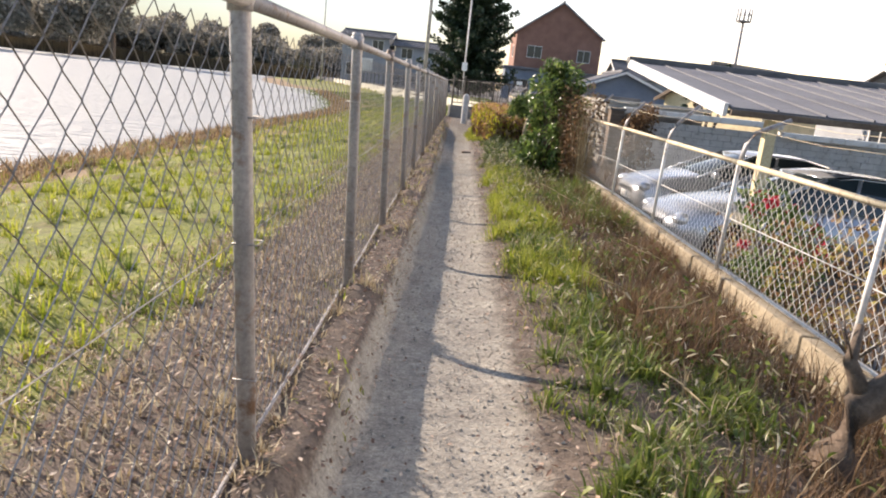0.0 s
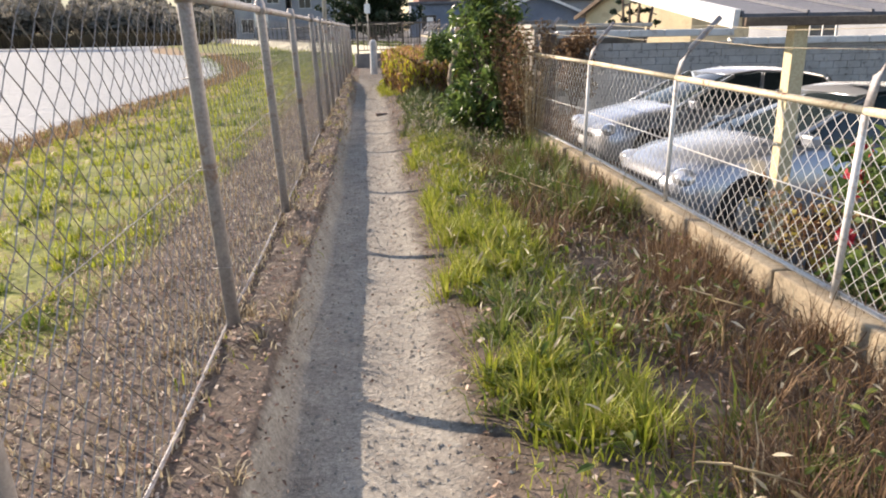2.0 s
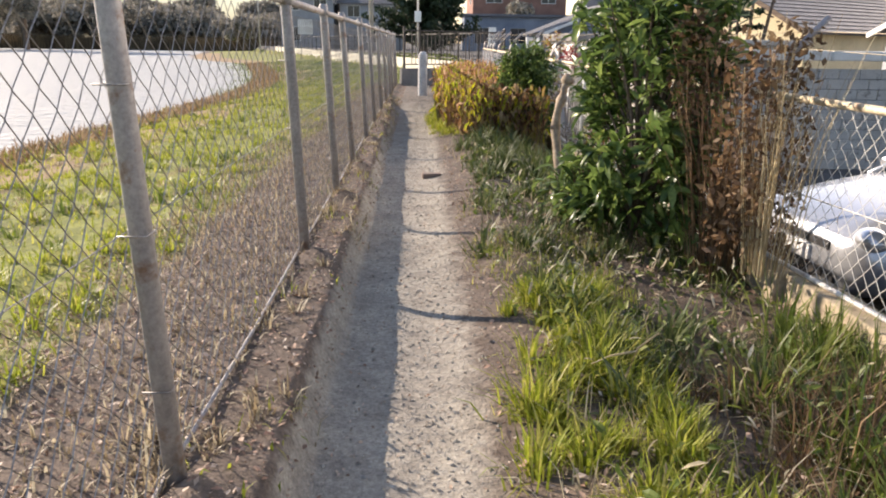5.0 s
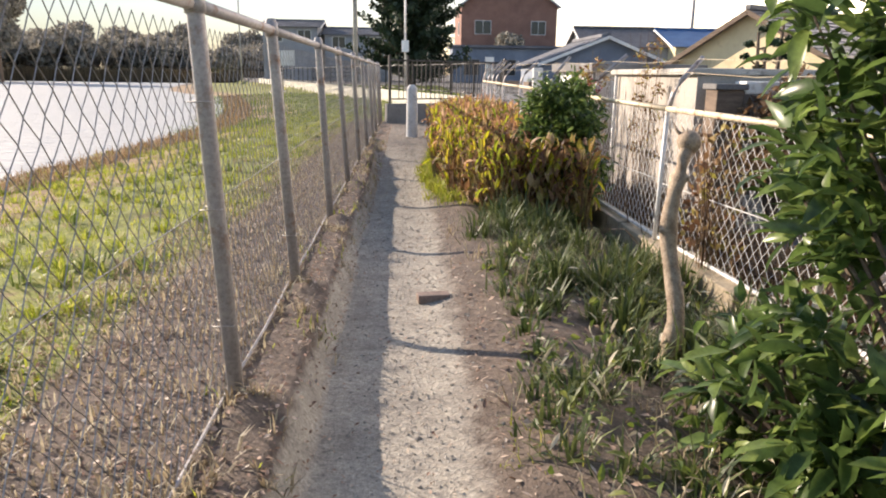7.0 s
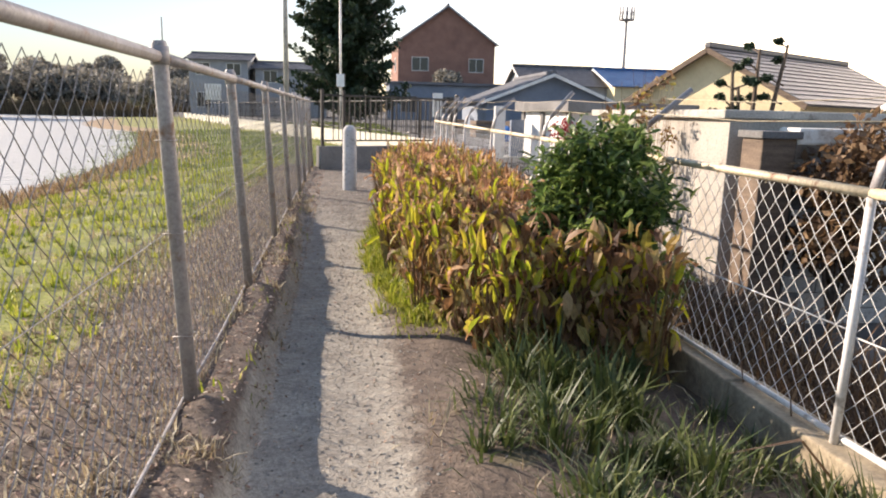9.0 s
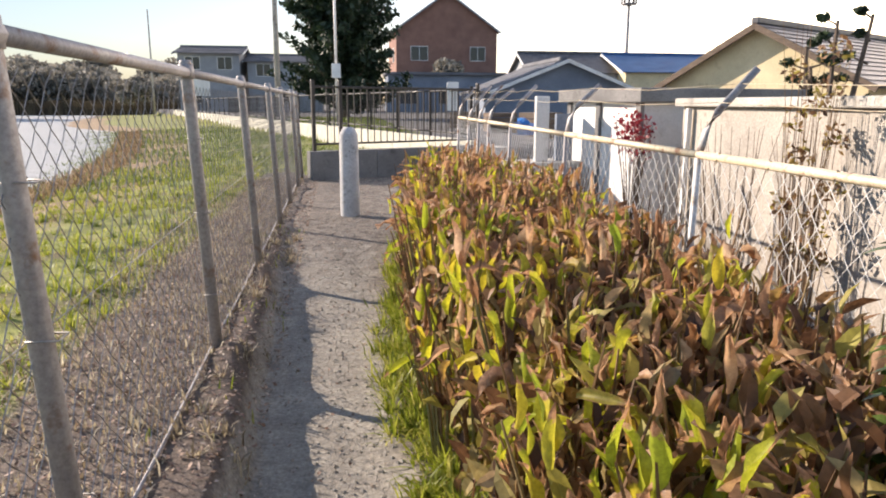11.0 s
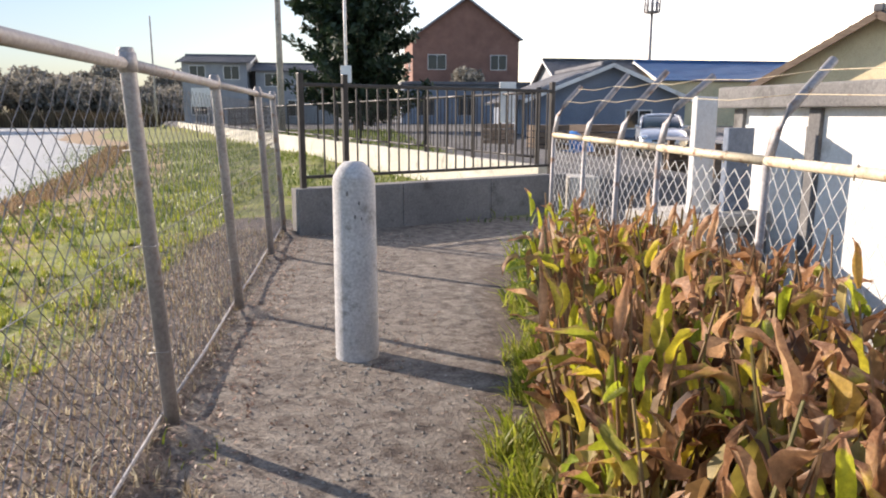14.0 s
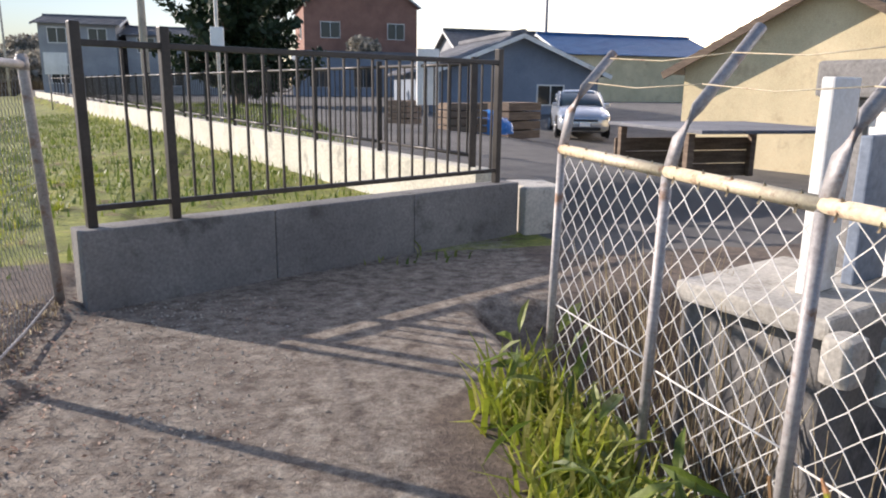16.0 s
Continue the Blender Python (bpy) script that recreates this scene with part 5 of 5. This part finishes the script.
blades("verge_grass", 22000, patchy(1.0, 1.95, -3.5, 12.5, 2.1, -0.2, 1.3, edge), (0.04, 0.13), M_GRASS, "green grass along the path", "grass", 0.7, 0.0028)
blades("grass_tufts", 26000, tufts(patchy(1.05, 1.7, 3.4, 10.4, 1.7, -0.5, 2.4, edge), 60, 0.05), (0.10, 0.27), M_GRASS, "thick tufts of bright green grass by the path", "grass", 0.5, 0.004)
blades("olive_tufts", 26000, tufts(patchy(1.1, 2.4, -3.5, 5.0, 1.9, -0.5, 4.4, edge), 50, 0.06), (0.08, 0.25), M_GRASSD, "olive green tufts among dead weeds", "weeds", 0.7, 0.005)
blades("kerb_grass", 5000, tufts(patchy(1.9, 2.85, 6.2, 10.2, 1.5, -0.6, 1.4), 60, 0.07), (0.2, 0.45), M_GRASSD, "long green grass against the kerb", "grass", 0.45, 0.005)
blades("verge_weeds", 13000, tufts(patchy(1.1, 2.85, 9.0, 16.6, 1.9, -0.3, 3.3, edge), 40, 0.07), (0.08, 0.3), M_WEED, "rank dark green weeds on the verge", "weeds", 0.6, 0.006)
blades("verge_straw", 16000, tufts(patchy(1.05, 2.9, -3.5, 16.4, 1.7, -0.5, 5.0, edge), 20, 0.08), (0.07, 0.3), M_DRY, "dry straw weeds on the verge", "weeds", 1.1, 0.003)
flakes("verge_litter", 9000, area(1.0, 2.9, -3.5, 15), (0.006, 0.024), M_LITTER, "dry leaves and straw on the verge", "litter", 0.05)
def scraps(name, n, x0, x1, y0, y1, top, L, w, material, label, category):
    """Small twisted leaves caught among the weeds."""
    x, y = rng.uniform(x0, x1, n), rng.uniform(y0, y1, n)
    k = (rng.random(n) < step(0.05, 0.5, x - path_right(y))) & (wave(x, y, 2.2, 4.0) + rng.normal(0, 0.4, n) > -0.5)
    x, y = x[k], y[k]
    P = np.stack([x, y, height(x, y) + top * rng.random(len(x)) ** 1.6], -1)
    V, F = many_leaves(P, rng.normal(0, 1, P.shape), L, w, 0.0)
    tagged(raw(name, V, F, material), label, category, kind="stuff")


scraps("straw_leaves", 2600, 1.1, 2.9, -3.5, 14.5, 0.26, 0.07, 0.007, M_STRAW, "pale twisted dead leaves among the weeds", "weeds")
scraps("weed_leaves", 6500, 1.15, 2.8, -3.5, 15, 0.2, 0.06, 0.012, M_GRASSD, "small green leaves of low weeds", "weeds")
scraps("end_leaves", 900, 1.5, 2.5, 25.1, 27.2, 0.36, 0.22, 0.022, M_GRASSD, "long drooping green leaves at the bed's end", "weeds")
blades("brown_weeds", 44000, tufts(patchy(1.7, 2.95, -3.5, 9.4, 1.6, -0.3, 2.2), 70, 0.12), (0.15, 0.5), M_BRAMBLE, "brown withered weeds by the kerb", "weeds", 1.1, 0.0026)
blades("end_weeds", 5200, patchy(1.4, 2.5, 25.0, 27.2, 2.0, -0.9, 0.7, edge), (0.15, 0.42), M_GRASS, "lush green weeds at the bed's end", "weeds", 0.6, 0.010)
blades("bed_edge_grass", 20000, patchy(0.92, 1.75, 17.0, 26.0, 3.0, -0.2, 0.2, edge), (0.04, 0.16), M_GRASS, "short green grass at the edge of the bed", "grass", 0.7, 0.004)
blades("verge_tufts", 15000, tufts(patchy(-0.2, 0.27, -3.5, 24, 3.0, 0.0, 2.0), 30, 0.05), (0.04, 0.15), M_DRY, "dry tufts on the strip below the fence", "grass", 0.8, 0.004)
blades("verge_green", 6000, patchy(-0.1, 0.31, -3.5, 24, 2.2, 0.7, 6.0), (0.04, 0.11), M_GRASS, "small green tufts below the fence", "grass", 0.8, 0.004)
blades("shore_stubble", 26000, lambda n: (lambda y: (shore(y) + rng.uniform(0.05, 1.2, len(y)), y))(rng.uniform(-3, 60, n)), (0.08, 0.3), M_SHORE, "rust-brown stubble along the waterline", "reeds", 0.7, 0.01)
blades("strap_leaves", 4200, tufts(patchy(1.5, 2.6, 12.9, 16.6, 2.5, -0.3, 1.0), 45, 0.06), (0.2, 0.45), M_WEED, "clumps of strap-leaved plants", "weeds", 0.4, 0.008)
def pebbles(n, x0, x1, y0, y1):
    """Small stones trodden into the path, each an uneven eight-sided lump."""
    x, y = rng.normal((x0 + x1) / 2, (x1 - x0) / 3.2, n), rng.uniform(y0, y1, n)
    k = (x > ledge(y) + 0.04) & (x < path_right(y) + 0.2)
    x, y = x[k], y[k]
    r = 0.002 + 0.009 * rng.random(len(x)) ** 4
    P = np.stack([x, y, height(x, y) + r * 0.25], -1)
    D = np.array([(1, 0, 0), (0, 1, 0), (-1, 0, 0), (0, -1, 0), (0, 0, 0.8), (0, 0, -0.8)])
    V = (P[:, None] + D[None] * r[:, None, None] * rng.uniform(0.6, 1.4, (len(x), 6, 3))).reshape(-1, 3)
    F = np.array([(0, 1, 4), (1, 2, 4), (2, 3, 4), (3, 0, 4), (1, 0, 5), (2, 1, 5), (3, 2, 5), (0, 3, 5)])
    F = (np.arange(len(x))[:, None, None] * 6 + F[None]).reshape(-1, 3)
    tagged(raw("path_stones", V, F, M_PEBBLE), "small grey stones trodden into the path", "gravel", kind="stuff")


pebbles(26000, 0.35, 1.2, -3.5, 29)
flakes("path_straw", 5000, area(0.3, 1.35, -3.5, 29), (0.004, 0.013), M_LITTER, "straw bits on the path", "litter", 0.006)

root = thing("brick", (0.85, 14.22, float(height(0.85, 14.22)) - 0.012), "worn red brick lying on the path", "brick", turn=8)
boxes("block", (-0.1, -0.045, 0), (0.1, 0.045, 0.055), M_REDBRICK, root, 0.008)


def dead_stalk(at, turn, s, label="bent dry pale weed stalk"):
    root = thing("dry_stalk", at, label, "weed", "dry stalks", turn=turn)
    tubes("stem", [(0, 0, 0), (0.02 * s, 0, 0.22 * s), (0.12 * s, 0, 0.42 * s), (0.34 * s, 0, 0.5 * s)], [0.007, 0.006, 0.005, 0.003], M_STALK, root, 5)
    tubes("side_stem", [(0.1 * s, 0, 0.4 * s), (-0.06 * s, 0.1 * s, 0.36 * s), (-0.2 * s, 0.16 * s, 0.3 * s)], [0.005, 0.004, 0.002], M_STALK, root, 5)


for x, y, t, s in ((1.9, 6.5, 170, 0.9), (1.7, 3.1, 200, 0.6), (2.0, 2.6, 20, 0.7), (2.3, 4.4, 190, 0.8), (1.6, 7.9, 40, 0.5), (1.75, 1.4, 150, 0.5), (2.3, 7.2, 210, 0.7), (1.5, 9.2, 30, 0.5), (2.1, 0.2, 100, 0.6)):
    dead_stalk((x, y, float(height(x, y)) - 0.02), t, s)


def garden_pine():
    root = thing("tree", (11.6, 31.4, LOT), "small pruned garden pine with tufted bare stems", "tree", "garden trees")
    bm = bmesh.new()
    r = random.Random(8)
    cs = []
    for k, (dx, dy, h) in enumerate(((-0.5, 0, 3.6), (0.35, 0.2, 4.2), (0.9, -0.2, 4.3), (0.0, 0.5, 3.2))):
        tube(bm, [(dx * 0.2, 0, -0.1), (dx * 0.7, dy * 0.5, h * 0.5), (dx, dy, h)], [0.1, 0.07, 0.04], 6)
        for q in range(5):
            z = h * (0.55 + 0.45 * q / 4)
            e = (dx + r.uniform(-0.5, 0.5), dy + r.uniform(-0.5, 0.5), z + 0.1)
            tube(bm, [(dx, dy, z - 0.1), e], [0.03, 0.012], 5)
            cs.append(e)
    part("trunk", bm, M_BARKD, root)
    V, F = leaf_cloud(cs, [0.15] * len(cs), 1500, 0.09, 0.6)
    crown = raw("crown", V, F, M_PINE)
    crown.parent = root


garden_pine()
root = thing("shrub", (5.9, 19.75, LOT), "rust-brown leafy bush beside the gate pillar", "shrub", "shrubs in the car park")
bm = bmesh.new()
for k in range(12):
    tube(bm, [(0, 0, 0), (0.2 * math.cos(k), 0.2 * math.sin(k), 1.0), (0.42 * math.cos(k), 0.4 * math.sin(k), 1.9)], [0.02, 0.014, 0.005], 5)
part("woody_frame", bm, M_BARKD, root)
V, F = leaf_cloud([(0.25 * math.cos(k * 1.3), 0.25 * math.sin(k * 1.3), 0.8 + 0.13 * k) for k in range(11)], [0.34] * 11, 2600, 0.06)
o = raw("foliage", V, F, M_BRAMBLE)
o.parent = root
o["kind"] = "stuff"
root = thing("flower_bush", (3.75, 5.1, LOT), "bush with red flowers behind the fence", "shrub", "shrubs in the car park")
bm = bmesh.new()
for k in range(10):
    tube(bm, [(0, 0, 0), (0.15 * math.cos(k), 0.2 * math.sin(k), 0.8), (0.3 * math.cos(k), 0.4 * math.sin(k), 1.6)], [0.015, 0.01, 0.004], 5)
part("woody_frame", bm, M_BARKD, root)
V, F = leaf_cloud([(0.22 * math.cos(k), 0.35 * math.sin(k), 0.5 + 0.11 * k) for k in range(10)], [0.26] * 10, 1500, 0.05)
o = raw("foliage", V, F, M_EVER)
o.parent = root
o["kind"] = "stuff"
V, F = leaf_cloud([(0.3 * math.cos(k * 0.9), 0.45 * math.sin(k * 0.9), 1.1 + 0.12 * (k % 5)) for k in range(11)], [0.055] * 11, 380, 0.045)
o = raw("blossom", V, F, M_RED)
o.parent = root
o["kind"] = "stuff"

root = thing("shrub", (4.55, 25.3, LOT), "bush with crimson leaves beside the white hut", "shrub", "shrubs in the car park")
bm = bmesh.new()
for k in range(12):
    tube(bm, [(0, 0, 0), (0.1 * math.cos(k), 0.12 * math.sin(k), 1.2), (0.24 * math.cos(k), 0.25 * math.sin(k), 2.1)], [0.012, 0.009, 0.003], 5)
part("woody_frame", bm, M_BARKD, root)
V, F = leaf_cloud([(0.12 * math.cos(k * 1.3), 0.12 * math.sin(k * 1.3), 1.72 + 0.06 * k) for k in range(8)], [0.2] * 8, 380, 0.04)
o = raw("foliage", V, F, M_CRIMSON)
o.parent = root
o["kind"] = "stuff"


def leafy_weed(at, h, w, n, label):
    b = twig_bush(at, h, w, 40, label, M_BRAMBLE, 0.005)
    V, F = leaf_cloud([(w * 0.3 * math.cos(q * 2.3), w * 0.3 * math.sin(q * 2.3), h * (0.3 + 0.045 * q)) for q in range(14)], [w * 0.22] * 14, n, 0.035)
    o = raw("dry_foliage", V, F, M_WITHER)
    o.parent = b
    o["kind"] = "stuff"


leafy_weed((2.85, 18.3, -0.3), 1.9, 0.45, 450, "tall withered climber with brown leaves on the fence")
leafy_weed((2.8, 14.7, -0.3), 1.35, 0.45, 320, "withered orange-brown weeds hanging on the fence")

for x, y, h in ((3.15, 26.7, 1.5), (3.3, 27.5, 1.6), (2.95, 25.9, 1.3)):
    twig_bush((x, y, LOT), h, 0.9, 90, "dense grey dead stalks behind the chain-link fence", M_DRY, 0.005)

for x, y, h in ((3.62, 4.2, 1.5), (3.75, 3.2, 1.7), (3.6, 2.1, 1.5), (3.9, 6.3, 1.1)):
    leafy_weed((x, y, float(height(x, y)) - 0.02), h, 0.9, 700, "dark reddish-brown withered bush behind the chain-link fence")

leafy_weed((4.7, 21.9, LOT), 3.1, 0.6, 600, "tall dark half-bare shrub before the beige outbuilding")
twig_bush((4.55, 22.9, LOT), 2.2, 0.9, 26, "bare upright twigs before the beige outbuilding", M_BARKD, 0.007)
twig_bush((4.6, 24.3, LOT), 2.0, 0.8, 22, "bare upright twigs before the beige outbuilding", M_BARKD, 0.007)
blades("bed_edge_clumps", 15000, tufts(lambda n: (lambda y: (bed_left(y) - 0.12 + rng.normal(0, 0.07, n), y))(rng.uniform(17.4, 25.7, n)), 40, 0.05), (0.08, 0.22), M_GRASS, "bright green grass clumps along the bed's edge", "grass", 0.6, 0.005)


def low_shed(at, w, d, h, label):
    """An open shed: four posts, a sloping ribbed roof, a back wall of boards."""
    root = thing("open_shed", at, label, "shed")
    for x in (0.08, w - 0.08):
        for y in (0.1, d - 0.1):
            boxes("post", (x - 0.05, y - 0.05, 0), (x + 0.05, y + 0.05, h - 0.02), M_WOOD, root)
    n = int(w / 0.3)
    for k in range(n):
        boxes("roof_sheet", (w * k / n - 0.02, -0.3, h), (w * (k + 1) / n - 0.03, d + 0.2, h + 0.05), M_SHEET, root, 0.01)
    for k in range(int(h / 0.22)):
        boxes("board", (0, d - 0.04, k * 0.22), (w, d, k * 0.22 + 0.21), M_WOOD, root)


low_shed((6.9, 32.6, float(height(8.0, 33.0)) - 0.05), 2.6, 2.0, 0.85, "low open shed with grey ribbed roof beside the road")

blades("lot_weeds", 26000, tufts(patchy(3.0, 4.7, 12.6, 21.5, 1.2, -0.9, 0.3), 50, 0.14), (0.35, 0.95), M_BRAMBLE, "tall dead brown weeds behind the chain-link fence", "weeds", 0.5, 0.011)

# ---- road behind the railing ----
make_car((12.3, 47.0, float(height(12.3, 47.0))), 70, "silver car parked beside the blue-grey shed")
root = thing("tarpaulin", (7.2, 42.0, float(height(7.2, 42.0))), "crumpled blue plastic sheet heaped on the road side", "tarpaulin")
bm = bmesh.new()
bmesh.ops.create_icosphere(bm, subdivisions=4, radius=1)
r = random.Random(4)
for v in bm.verts:
    v.co = Vector((v.co.x * 0.7, v.co.y * 0.5, max(-0.02, v.co.z) * 0.55)) * (1 + 0.13 * math.sin(v.co.x * 9 + v.co.y * 5) + r.uniform(-0.05, 0.05))
part("sheet", bm, M_BLUETARP, root)
for x, y, s, t in ((6.3, 41.0, 0.5, 10), (8.4, 43.2, 0.7, 30), (5.4, 43.5, 0.45, 50)):
    root = thing("crate", (x, y, float(height(x, y)) - 0.02), "weathered brown wooden crate on the road side", "crate", "crates by the road", turn=t)
    for z in range(4):
        boxes("slat", (-s, -s * 0.7, z * s * 0.36), (s, s * 0.7, z * s * 0.36 + s * 0.31), M_WOOD, root, 0.01)
